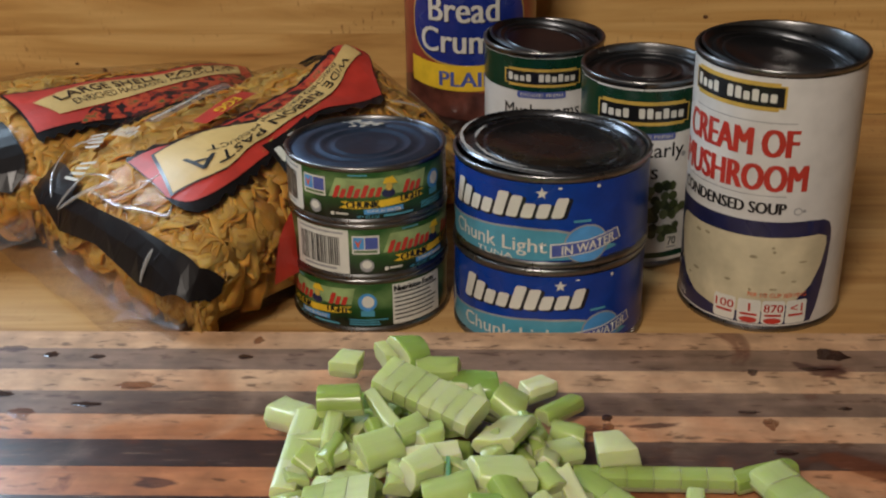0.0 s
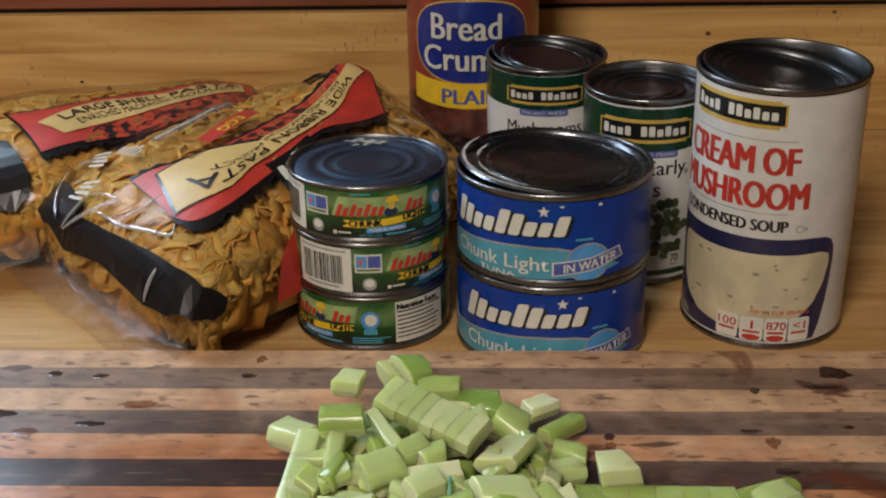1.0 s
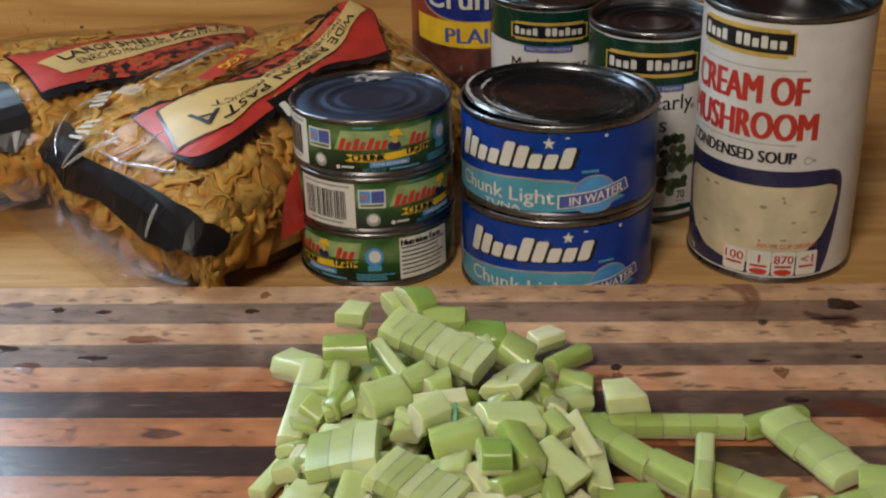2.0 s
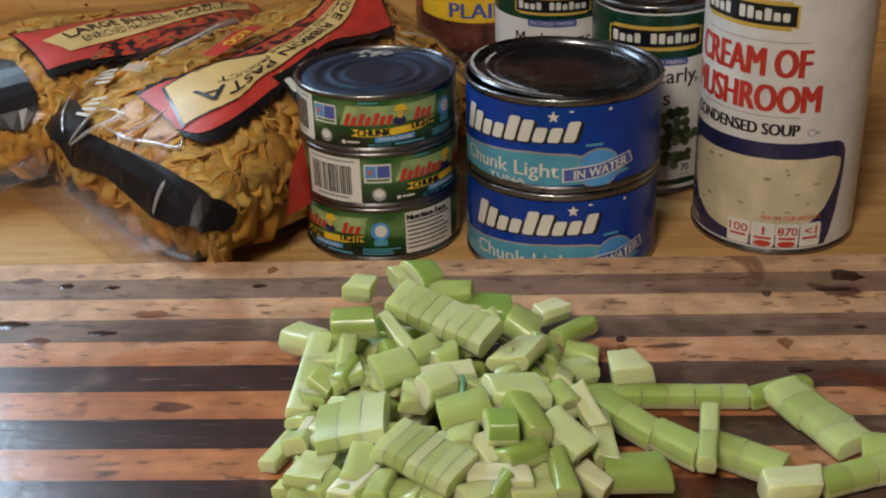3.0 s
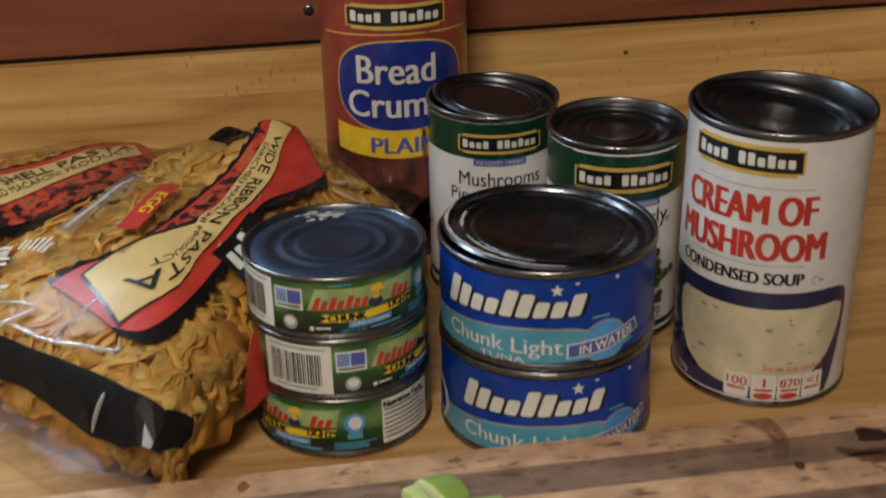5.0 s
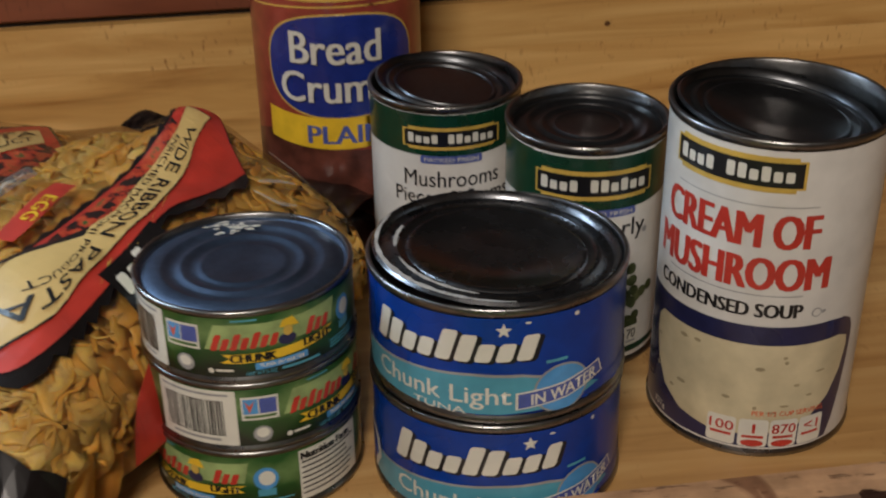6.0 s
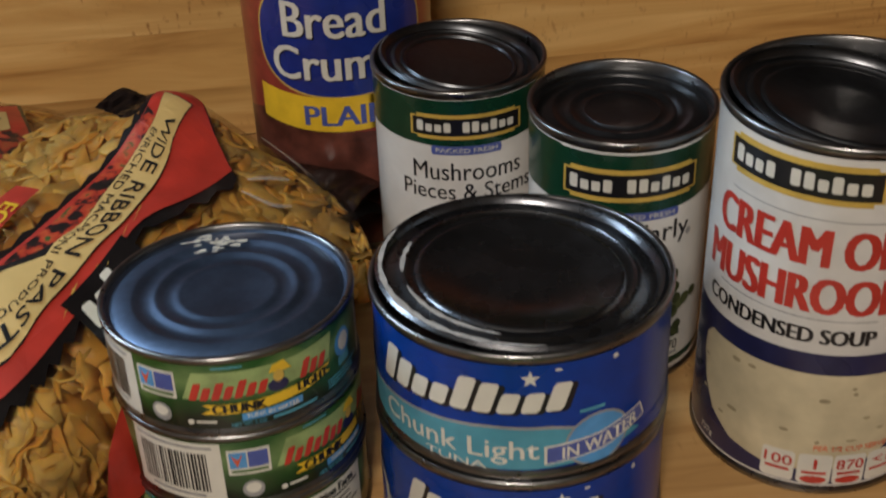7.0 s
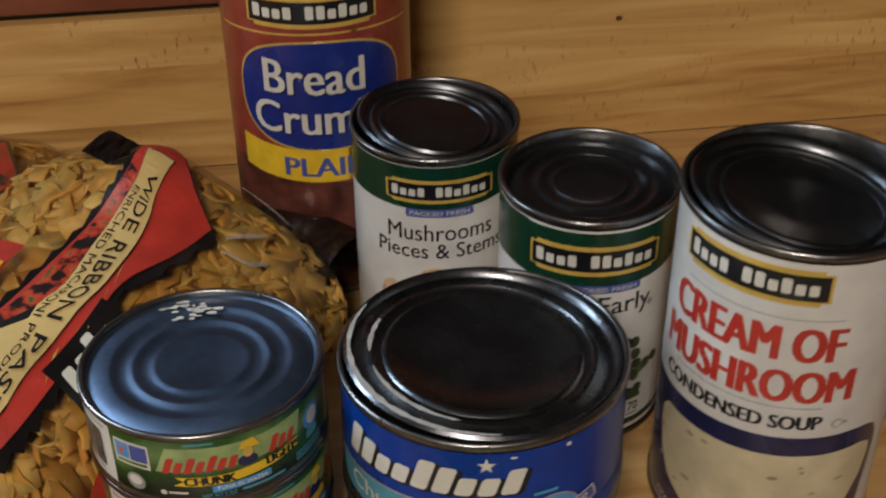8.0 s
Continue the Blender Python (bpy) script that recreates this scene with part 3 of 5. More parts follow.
# spilled drops and stains on the board
rnd = random.Random(33)
for x, y, a, b, mt in ((-0.1560, 0.5960, 0.0040, 0.0032, STAIN), (-0.1790, 0.5980, 0.0050, 0.0041, STAIN), (-0.0830, 0.5960, 0.0050, 0.0030, STAIN), (-0.0790, 0.6120, 0.0030, 0.0051, RUST),
                       (-0.1490, 0.5540, 0.0080, 0.0032, STAIN), (-0.1780, 0.5470, 0.0070, 0.0051, RUST), (-0.1320, 0.5700, 0.0100, 0.0051, RUST), (-0.1950, 0.5620, 0.0090, 0.0054, STAIN),
                       (0.1600, 0.5840, 0.0030, 0.0040, STAIN), (0.2000, 0.5990, 0.0090, 0.0073, STAIN), (0.1900, 0.5870, 0.0120, 0.0022, STAIN), (0.1620, 0.5190, 0.0060, 0.0030, STAIN),
                       (0.1960, 0.5530, 0.0032, 0.0022, STAIN), (0.1520, 0.5500, 0.0061, 0.0020, STAIN), (0.0880, 0.5450, 0.0030, 0.0040, STAIN), (0.0880, 0.5370, 0.0030, 0.0071, RUST),
                       (0.1600, 0.5410, 0.0040, 0.0071, RUST)):
    bm = bmesh.new()
    rim = []
    for k in range(20):
        t = 2 * math.pi * k / 20
        f = 1 + 0.55 * noise.noise((math.cos(t) * 2.2 + 50 * x, math.sin(t) * 1.7 + 50 * y, 3.0)) + rnd.uniform(-0.06, 0.06)
        rim.append(bm.verts.new((x + 0.85 * a * f * math.cos(t), y + 0.7 * b * f * math.sin(t), BOARD + 0.00006)))
    mid = [bm.verts.new((x + (v.co.x - x) * 0.8, y + (v.co.y - y) * 0.8, BOARD + 0.00022)) for v in rim]
    bm.faces.new(mid)
    for k in range(20):
        bm.faces.new((rim[k], rim[(k + 1) % 20], mid[(k + 1) % 20], mid[k]))
    part("stain", bm, mt, board, "dark wet stain" if mt is STAIN else "orange-brown stain", smooth=True)

MARK = [(0, 1), (0, .72), (0, .72), (0, .92), (0, 0), (0, 1), (0, 1), (0, .72), (0, 1), (0, .72), (0, .72)]


def store_mark(s, x0, x1, y0, y1, level=2):
    """The store's black plate with gold rules and a light mark."""
    h = y1 - y0
    s.put("gold_rule", flat([(x0 + 3, y1 - h * .05), (x1 - 3, y1 - h * .05), (x1 - 3, y1 + h * .16), (x0 + 3, y1 + h * .16)]), GOLD, level)
    s.put("gold_rule", flat([(x0 + 3, y0 - h * .16), (x1 - 3, y0 - h * .16), (x1 - 3, y0 + h * .05), (x0 + 3, y0 + h * .05)]), GOLD, level)
    s.put("gold_edge", flat([(x0 - 1.5, y0 - h * .03), (x1 + 1.5, y0 - h * .03), (x1 + 1.5, y1 + h * .03), (x0 - 1.5, y1 + h * .03)]), GOLD, level)
    s.put("plate", flat([(x0, y0 + h * .04), (x1, y0 + h * .04), (x1, y1 - h * .04), (x0, y1 - h * .04)]), BLACK, level + 1, "black brand plate")
    s.put("mark", blocks_row(x0 + 3, x1 - 3, y0 + h * .24, y1 - h * .2, MARK, 0.26), CREAM, level + 2)


# ---- large soup can ----
SX, SY, SR, SH = 0.1836, 0.6933, 0.0436, 0.1428
can = thing("soup_can", SX, SY, 0, "tall white labelled can of condensed cream of mushroom soup", "can")
tin(can, SR, SH, LID, 0.0055, loose=(-0.0005, 0.0005, SH - 0.0050, 1.5, 8.0, SR - 0.0034))
lab = wrapper(can, SR - 0.0008, 0.0036, SH - 0.0040, WHITE, "white paper label with red and navy print")
s = Sleeve(lab, SR - 0.0008, 0.6, 0.0004)
store_mark(s, -80, -9, 123.3, 134.2)
s.put("rule", flat([(-78, 115.4), (1, 115.4), (1, 115.8), (-78, 115.8)]), GREY, 1)
s.put("lettering", lettering("CREAM OF", -86, 1.6, 97.8, 112.4, 0.030), REDINK, 2, "red words on the white label")
s.put("lettering", lettering("MUSHROOM", -92, 10, 79.5, 93.8, 0.030), REDINK, 2, "red words on the white label")
s.put("rule", flat([(-80, 76.8), (-1, 76.8), (-1, 77.2), (-80, 77.2)]), GREY, 1)
s.put("lettering", lettering("CONDENSED SOUP", -88, -1, 67.2, 73.4, 0.032), BLACK, 2, "black words on the white label")
s.put("seal", ellipse(8, 68.8, 3.0, 2.1, 20), GREY, 1)
s.put("seal_centre", ellipse(8, 68.8, 2.2, 1.55, 20), WHITE, 2)
s.put("seal", ellipse(12.3, 68.8, 1.3, 0.9, 16), GREY, 1)
s.put("bowl_ground", flat([(-118, 4.2), (27, 4.2), (31, 12), (34.5, 24), (37, 38), (38, 50), (37.2, 56), (34.5, 60.2), (29, 62.4), (18, 63.2), (-20, 63.0), (-60, 62.6), (-118, 62)]), NAVY, 1, "navy printed bowl shape")
s.put("soup_picture", flat([(-88, 42), (-84, 30), (-76, 20), (-62, 13), (-40, 9.5), (-5, 12), (12, 17), (24, 26), (31, 37), (34, 48), (33, 52.5), (26, 54.6), (0, 54.4), (-50, 54.0), (-82, 53.8), (-87, 50)]), SOUP, 2, "printed creamy soup with mushroom bits")
rnd = random.Random(5)
for q in range(16):
    s.put("mushroom_speck", ellipse(rnd.uniform(-85, 22), rnd.uniform(20, 51), rnd.uniform(1.2, 3.2), rnd.uniform(0.5, 1.0), 10), SPECK, 3)
for x0, x1, wordy, red in ((-43.5, -27.5, "100", 0), (-26, -10, "1", 1), (-9.3, 6.4, "870", 1), (7.2, 22.5, "<1", 0)):
    s.put("fact_icon", rounded(x0, x1, 4.6, 18.2, 1.8), CREAM, 3)
    xm = (x0 + x1) / 2
    wd = 0.7 if wordy == "1" else 2.2 * len(wordy)
    s.put("lettering", lettering(wordy, xm - wd, xm + wd, 11.4, 16.0, 0.012), REDINK, 4)
    s.put("small_print", bars(x0 + 2.2, x1 - 2.2, 8.6, 10.2, 1, 0.8), REDINK, 4)
    if red:
        s.put("red_foot", ellipse(xm, 6.4, 6.2, 1.7, 20), REDINK, 4)
s.put("lettering", lettering("PER 1/2 CUP SERVING", -20, 21, 20.2, 22.6, 0.004), ORANGE, 4)
s.put("lettering", lettering("737g", -84, -74, 6.0, 9.5, 0.004), CREAM, 3)

# ---- can of peas ----
can = thing("pea_can", 0.1241, 0.7601, 0, "green and white labelled can of small early peas", "can", group="vegetable cans")
PR, PH = 0.0366, 0.1120
tin(can, PR, PH, LID, 0.0050)
lab = wrapper(can, PR - 0.0008, 0.0036, PH - 0.0042, WHITE, "white and dark green paper label")
s = Sleeve(lab, PR - 0.0008, 8.5, 0.0022, 1.03)
s.put("green_band", flat([(-178, 77.5), (-110, 79.2), (-80, 80.5), (-45, 79.6), (-12, 79.0), (20, 80.0), (55, 81.5), (178, 77.5), (178, 105.2), (-178, 105.2)]), GREEN, 1, "dark green printed band")
s.put("torn_edge", bars(-60, 30, 104.6, 105.6, 1, 0.9), WHITE, 2)
store_mark(s, -56, 25, 86.4, 96.8)
s.put("ribbon", rounded(-33, 14, 76.4, 80.2, 1.5), INKBLUE, 3, "blue ribbon")
s.put("lettering", lettering("PACKED FRESH", -30, 11, 77.3, 79.3, 0.004), CREAM, 4)
s.put("lettering", lettering("Small Early", -58, 23, 63.2, 74.6, 0.005), BLACK, 2, "black words on the white label")
s.put("lettering", lettering("Peas", -34, 0, 53.0, 62.0, 0.005), BLACK, 2)
s.put("green_foot", flat([(-178, 3.7), (178, 3.7), (178, 7.0), (-178, 7.0)]), GREEN, 1)
rnd = random.Random(9)
for q in range(62):
    u, v = rnd.uniform(-1, 1), rnd.uniform(-1, 1)
    if abs(u) + 0.6 * abs(v) < 1.15:
        s.put("printed_pea", ellipse(2 + 30 * u, 33 + 17 * v, rnd.uniform(3.6, 4.6), rnd.uniform(2.5, 3.2), 14), PEAPIC, 2 + q % 9)
s.put("fact_icon", rounded(9.5, 22, 8.5, 18.5, 1.4), CREAM, 12)
s.put("lettering", lettering("70", 12, 19.5, 12, 17, 0.01), BLACK, 13)
s.put("small_print", bars(11.5, 20, 9.6, 11, 1, 0.8), GREY, 13)
s.put("seal", ellipse(24, 66.5, 2.3, 1.6, 18), GREY, 1)

# ---- can of mushrooms ----
can = thing("mushroom_can", 0.0689, 0.8157, 0, "green and white labelled can of mushroom pieces and stems", "can", group="vegetable cans")
MR, MH = 0.0368, 0.1112
tin(can, MR, MH, LID, 0.0038, loose=(0.0006, 0.0004, MH - 0.0020, 2.0, 7.0, MR - 0.0030))
lab = wrapper(can, MR - 0.0008, 0.0036, MH - 0.0038, WHITE, "white and dark green paper label")
s = Sleeve(lab, MR - 0.0008, 3.5, 0.0040, 1.03)
s.put("green_band", flat([(-178, 80), (-110, 82), (-70, 83.4), (-40, 83.0), (-8, 82.2), (25, 83.0), (60, 84), (178, 80), (178, 103.2), (-178, 103.2)]), GREEN, 1, "dark green printed band")
store_mark(s, -42, 28, 87.2, 95.6)
s.put("ribbon", rounded(-30, 15, 79.0, 83.0, 1.5), INKBLUE, 3, "blue ribbon")
s.put("lettering", lettering("PACKED FRESH", -27, 12, 80.0, 82.0, 0.004), CREAM, 4)
s.put("lettering", lettering("Mushrooms", -43, 29, 67.0, 75.2, 0.005), BLACK, 2, "black words on the white label")
s.put("lettering", lettering("Pieces & Stems", -51, 38, 58.0, 65.6, 0.005), BLACK, 2, "black words on the white label")
rnd = random.Random(12)
for q in range(36):
    a = rnd.uniform(0, 6.28)
    rr = rnd.uniform(0, 1) ** 0.5
    s.put("printed_mushroom", ellipse(-8 + 36 * rr * math.cos(a), 34 + 17 * rr * math.sin(a), rnd.uniform(5, 10), rnd.uniform(2.4, 4.6), 14, rnd.uniform(0.8, 1.3)), MUSHPIC, 2 + q % 8)
s.put("green_foot", flat([(-178, 3.7), (178, 3.7), (178, 7.0), (-178, 7.0)]), GREEN, 1)

# ---- three small tuna cans, stacked ----
TX, TY, TR, TH = -0.0295, 0.6882, 0.0427, 0.0306
LEAN = 2.2
SCRIPT = [(0, .95), (0, .7), (0, .95), (0, .7), (0, .95), (0, .7), (0, .7), (0, 0), (0, 0), (0, 0), (0, .95), (0, .7), (0, .7)]


def small_tuna(z, turn):
    can = thing("tuna_can", TX, TY + z * math.sin(radians(LEAN)), z, "small green labelled can of chunk light tuna in a stack", "can", group="stacked small tuna cans", rx=-LEAN)
    tin(can, TR, TH, LID_BLUE, 0.0022, seam=0.0024)
    lab = wrapper(can, TR - 0.0008, 0.0028, TH - 0.0028, TUNAGREEN, "glossy green paper label")
    s = Sleeve(lab, TR - 0.0008, turn, 0.0, 0.96)
    s.put("white_panel", flat([(-97, 3.0), (-48, 3.0), (-48, 27.4), (-97, 27.4)]), CREAM, 1, "white panel with a bar code")
    s.put("bar_code", bars(-92, -54, 7.2, 23.0, 22, upright=True, seed=3), BLACK, 2)
    s.put("small_print", bars(-94, -52, 24.0, 26.0, 1, 0.5), GREY, 2)
    s.put("small_print", bars(-88, -58, 4.4, 6.0, 1, 0.7), GREY, 2)
    s.put("badge", flat([(-45.5, 14.2), (-25.5, 14.2), (-25.5, 24.5), (-45.5, 24.5)]), CREAM, 1, "white certificate badge")
    s.put("badge_picture", flat([(-44.5, 17), (-36.5, 17), (-36.5, 23.6), (-44.5, 23.6)]), SKYBLUE, 2)
    s.put("badge_picture", flat([(-43.5, 22.5), (-41, 17.5), (-38, 23.2), (-40.7, 20.5)]), ORANGE, 3)
    s.put("badge_picture", flat([(-35.8, 17), (-26.5, 17), (-26.5, 23.6), (-35.8, 23.6)]), INKBLUE, 2)
    s.put("small_print", bars(-44, -27, 14.8, 16.3, 1, 0.8), TUNAGREEN, 2)
    s.put("seal", ellipse(-35, 7.8, 5.2, 3.6, 24), GREY, 1)
    s.put("seal_centre", ellipse(-35, 8.4, 3.6, 2.2, 20), CREAM, 2)
    s.put("seal", ellipse(-20.5, 5.6, 1.6, 1.1, 14), CREAM, 1)
    s.put("small_print", bars(-18, -8.5, 5.0, 6.2, 1, 0.8), CREAM, 1)
    s.put("small_print", bars(-8, 6, 26.0, 26.8, 1, 0.8), TEAL, 1)
    s.put("swoosh", flat([(-15, 9.0), (-5, 8.6), (12, 8.8), (36, 10.2), (50, 11.6), (46, 13.0), (50.5, 15.0), (34, 13.8), (10, 12.6), (-14, 12.6), (-10, 10.8)]), YELLOW, 2, "yellow banner")
    s.put("mark_ground", flat([(-23, 14.6), (50, 16.0), (53, 25.4), (30, 24.6), (-17, 25.0)]), PALEGREEN, 1)
    s.put("mark", blocks_row(-20, 47, 14.4, 21.4, SCRIPT, 0.30, 0.018, 0.5), REDINK, 4, "red brand mark")
    s.put("picture", ellipse(21, 16.6, 5.0, 2.4, 18), NAVY, 5)
    s.put("picture", ellipse(21.5, 20.0, 2.6, 2.2, 16), GOLD, 6)
    s.put("picture", flat([(17, 21.8), (28, 21.4), (24.5, 25.4), (19, 24.6)]), YELLOW, 6)
    s.put("lettering", lettering("CHUNK", -10, 14, 9.2, 12.6, 0.05), BLACK, 4)
    s.put("lettering", lettering("LIGHT", 30, 47, 11.0, 14.4, 0.05), BLACK, 4)
    s.put("blue_bar", flat([(3, 5.6), (32, 6.4), (32, 9.2), (3, 8.4)]), SKYBLUE, 5)
    s.put("lettering", lettering("TUNA IN WATER", 5, 30, 6.6, 8.2, 0.01), CREAM, 6)
    s.put("lettering", lettering("NET WT 5 OZ", -2, 14, 3.4, 5.0, 0.004), TEAL, 3)
    s.put("small_print", bars(17, 40, 3.6, 4.9, 1, 0.8), TEAL, 3)
    s.put("shield", ellipse(62, 17.5, 7, 5.2, 22), SKYBLUE, 1)
    s.put("shield_centre", ellipse(62.5, 17.8, 4.6, 3.4, 18), CREAM, 2)
    s.put("shield_foot", flat([(57, 9.4), (67, 9.4), (67, 12.6), (57, 12.6)]), TEAL, 1)
    s.put("small_print", bars(48, 78, 3.6, 7.6, 3, 0.5, ragged=0.3), TEAL, 1)
    s.put("facts_panel", flat([(81, 3.6), (126, 3.6), (126, 26.8), (81, 26.8)]), CREAM, 1, "white nutrition facts panel")
    s.put("lettering", lettering("Nutrition Facts", 82, 118, 22.4, 25.8, 0.05), BLACK, 2)
    s.put("small_print", bars(82.5, 124, 4.4, 21.6, 7, 0.32, ragged=0.25), BLACK, 2)
    return can


small_tuna(0.0, -57)
small_tuna(TH + 0.0002, 37)
top = small_tuna(2 * TH + 0.0004, 0)
residue = bmesh.new()
rnd = random.Random(4)
for q in range(26):
    a, b = rnd.gauss(-0.004, 0.006), rnd.gauss(0.030, 0.0028)
    w1, w2 = rnd.uniform(0.0006, 0.0024), rnd.uniform(0.0004, 0.0011)
    pts = [residue.verts.new((a + w1 * math.cos(t) * rnd.uniform(.7, 1.2), b + w2 * math.sin(t) * rnd.uniform(.7, 1.2), TH - 0.0010)) for t in [i * 0.785 for i in range(8)]]
    residue.faces.new(pts)
part("dried_splash", residue, CREAM, top, "pale dried splashes on the lid")

# ---- two large tuna cans, stacked ----
KX, KY, KR, KH = 0.0679, 0.6730, 0.0508, 0.0483
BIG = [(-.12, 1), (-.08, .80), (-.06, .58), (-.04, .58), (-.02, 1), (0, .9), (.02, .62), (.03, .62), (.04, .86)]


def big_tuna(x, y, z, turn, tilt):
    can = thing("tuna_can", x, y + z * math.sin(radians(LEAN)), z, "large blue labelled can of chunk light tuna in a stack", "can", group="stacked large tuna cans", rx=-LEAN, ry=tilt)
    tin(can, KR, KH, LIDBARE, 0.0040, seam=0.0032, stepped=True, loose=(0.0, 0.0, KH + 0.0002, 0.6, 3.4, KR - 0.0024) if z > 0.01 else None)
    lab = wrapper(can, KR - 0.0008, 0.0036, KH - 0.0040, SHELLBLUE, "glossy royal blue paper label")
    s = Sleeve(lab, KR - 0.0008, turn, -0.0003)
    s.put("aqua_band", flat([(-100, 4.1), (40, 4.1), (40, 8), (16, 17.2), (0, 20.0), (-22, 20.4), (-50, 18.6), (-82, 16.0), (-100, 15.6)]), TEAL, 1, "aqua printed band")
    s.put("blue_foot", flat([(-20, 4.05), (90, 4.05), (90, 12), (40, 9.0), (20, 5.4), (-20, 3.7)]), SHELLBLUE, 2)
    s.put("rule", flat([(-100, 15.6), (-82, 16.0), (-50, 18.6), (-22, 20.4), (0, 20.0), (14, 17.6), (14, 18.6), (0, 21.2), (-22, 21.5), (-50, 19.6), (-82, 17.0), (-100, 16.6)]), GREY, 2)
    s.put("mark_shade", blocks_row(-71.5, 7.0, 24.6, 37.8, BIG, 0.14, 0.016, 0.35), BLACK, 2)
    s.put("mark", blocks_row(-72.5, 5.5, 25.4, 38.2, BIG, 0.22, 0.016, 0.35), CREAM, 3, "pale brand mark")
    star = [(-8 + (3.6 if i % 2 == 0 else 1.5) * math.sin(i * math.pi / 5), 39.8 + (3.2 if i % 2 == 0 else 1.3) * math.cos(i * math.pi / 5)) for i in range(10)]
    s.put("star", flat(star), CREAM, 4)
    s.put("small_print", bars(10, 20, 24.0, 25.6, 1, 0.8), TEAL, 3)
    s.put("lettering", lettering("Chunk Light", -72, -5, 6.2, 15.8, 0.006), CREAM, 3, "pale words on the aqua band")
    s.put("lettering", lettering("TUNA", -49, -24, 3.8, 6.6, 0.006), CREAM, 3)
    s.put("circle_edge", ellipse(17.8, 12.6, 13.2, 10.4, 40), GREY, 3)
    s.put("circle", ellipse(17.8, 12.6, 12.3, 9.6, 40), SKYBLUE, 4, "light blue circle")
    s.put("ribbon_edge", flat([(-3, 6.0), (20, 8.0), (40, 12.8), (37.5, 18.8), (18, 15.0), (-3, 13.4)]), CREAM, 5)
    s.put("ribbon", flat([(-2, 6.6), (20, 8.7), (39, 13.2), (36.8, 18.2), (18, 14.4), (-2, 12.8)]), INKBLUE, 6, "blue ribbon")
    words = lettering("IN WATER", 3.5, 35, 7.8, 12.4, 0.012)
    for v in words.verts:
        v.co.y += 0.055 * (v.co.x - 3.5) + 0.0030 * (v.co.x - 3.5) ** 2
    s.put("lettering", words, CREAM, 7)
    s.put("chip", ellipse(24, 42.4, 1.2, 0.9, 8), CREAM, 3)
    s.put("chip", ellipse(2, 42.6, 1.4, 0.5, 8), CREAM, 3)
    s.put("printed_shape", flat([(-128, 4), (-96, 4), (-92, 9), (-88, 13), (-93, 17), (-90, 21), (-98, 26), (-112, 24), (-122, 14)]), CREAM, 4)
    s.put("printed_shape", flat([(-124, 5), (-99, 5), (-95, 10), (-92, 13), (-96, 17), (-94, 20), (-100, 24), (-111, 22), (-120, 13)]), SHELLBLUE, 5)
    return can


big_tuna(KX - 0.0006, KY - 0.0010, 0.0, 12.0, 0.0)
upper = big_tuna(KX, KY, KH + 0.0004, 0, 0.0)

# pale streaks on the cut lid of the upper can
streaks = bmesh.new()
rnd = random.Random(17)
for ring, a0, a1, wide, z in ((0.965, 145, 268, 0.0016, 0.00112), (0.815, 150, 178, 0.0012, -0.00045), (0.815, 190, 250, 0.0013, -0.00045)):
    edge = []
    n = int((a1 - a0) / 4)
    for k in range(n + 1):
        a, q = radians(a0 + (a1 - a0) * k / n), ring * (KR - 0.0024)
        w = wide * math.sin(math.pi * (k + 0.4) / (n + 0.8)) ** 0.5 * rnd.uniform(0.45, 1.0)
        edge.append([streaks.verts.new((r * math.cos(a), r * math.sin(a), z)) for r in (q - w, q + w * 0.7)])
    for p, q in zip(edge, edge[1:]):
        streaks.faces.new((p[0], p[1], q[1], q[0]))
lid = [c for c in upper.children if c.name.startswith("lid")][0]
part("dried_streak", streaks, STREAK, lid, "pale streaks on the lid")["kind"] = "stuff"

# ---- canister of bread crumbs ----
CX, CY, CR, CH = 0.0232, 0.8871, 0.0436, 0.186
can = thing("bread_crumb_canister", CX, CY, 0, "tall red cardboard canister of plain bread crumbs", "canister")
part("body", lathe([(0, 0.002), (CR - 0.003, 0.002), (CR - 0.002, 0), (CR, 0.0005), (CR, 0.0035), (CR - 0.0007, 0.004), (CR - 0.0007, CH - 0.004), (CR, CH - 0.0035), (CR, CH), (CR - 0.003, CH)], 96), STEEL, can)
part("plastic_lid", lathe([(CR + 0.0006, CH - 0.006), (CR + 0.0008, CH + 0.001), (CR - 0.002, CH + 0.0016), (CR - 0.005, CH - 0.001), (0, CH - 0.001)], 72), WHITE, can)
lab = wrapper(can, CR - 0.0004, 0.0044, CH - 0.0064, CANRED, "brick red printed label")
s = Sleeve(lab, CR - 0.0004, -8.5, -0.0064, 1.06)
store_mark(s, -32, 40, 150.0, 161.0)
s.put("gold_rule", flat([(-58 + 5 * i, 141.5 + 4.6 * math.cos(radians(-58 + 5 * i - 6) * 1.1)) for i in range(26)] + [(67 - 5 * i, 140.6 + 4.6 * math.cos(radians(67 - 5 * i - 6) * 1.1)) for i in range(26)]), GOLD, 1)
s.put("oval_edge", ellipse(7, 115.0, 51, 27.4, 56, 0.78), GOLD, 2)
s.put("oval", ellipse(7, 115.0, 49.6, 26.4, 56, 0.78), OVAL, 3, "deep blue oval with words")
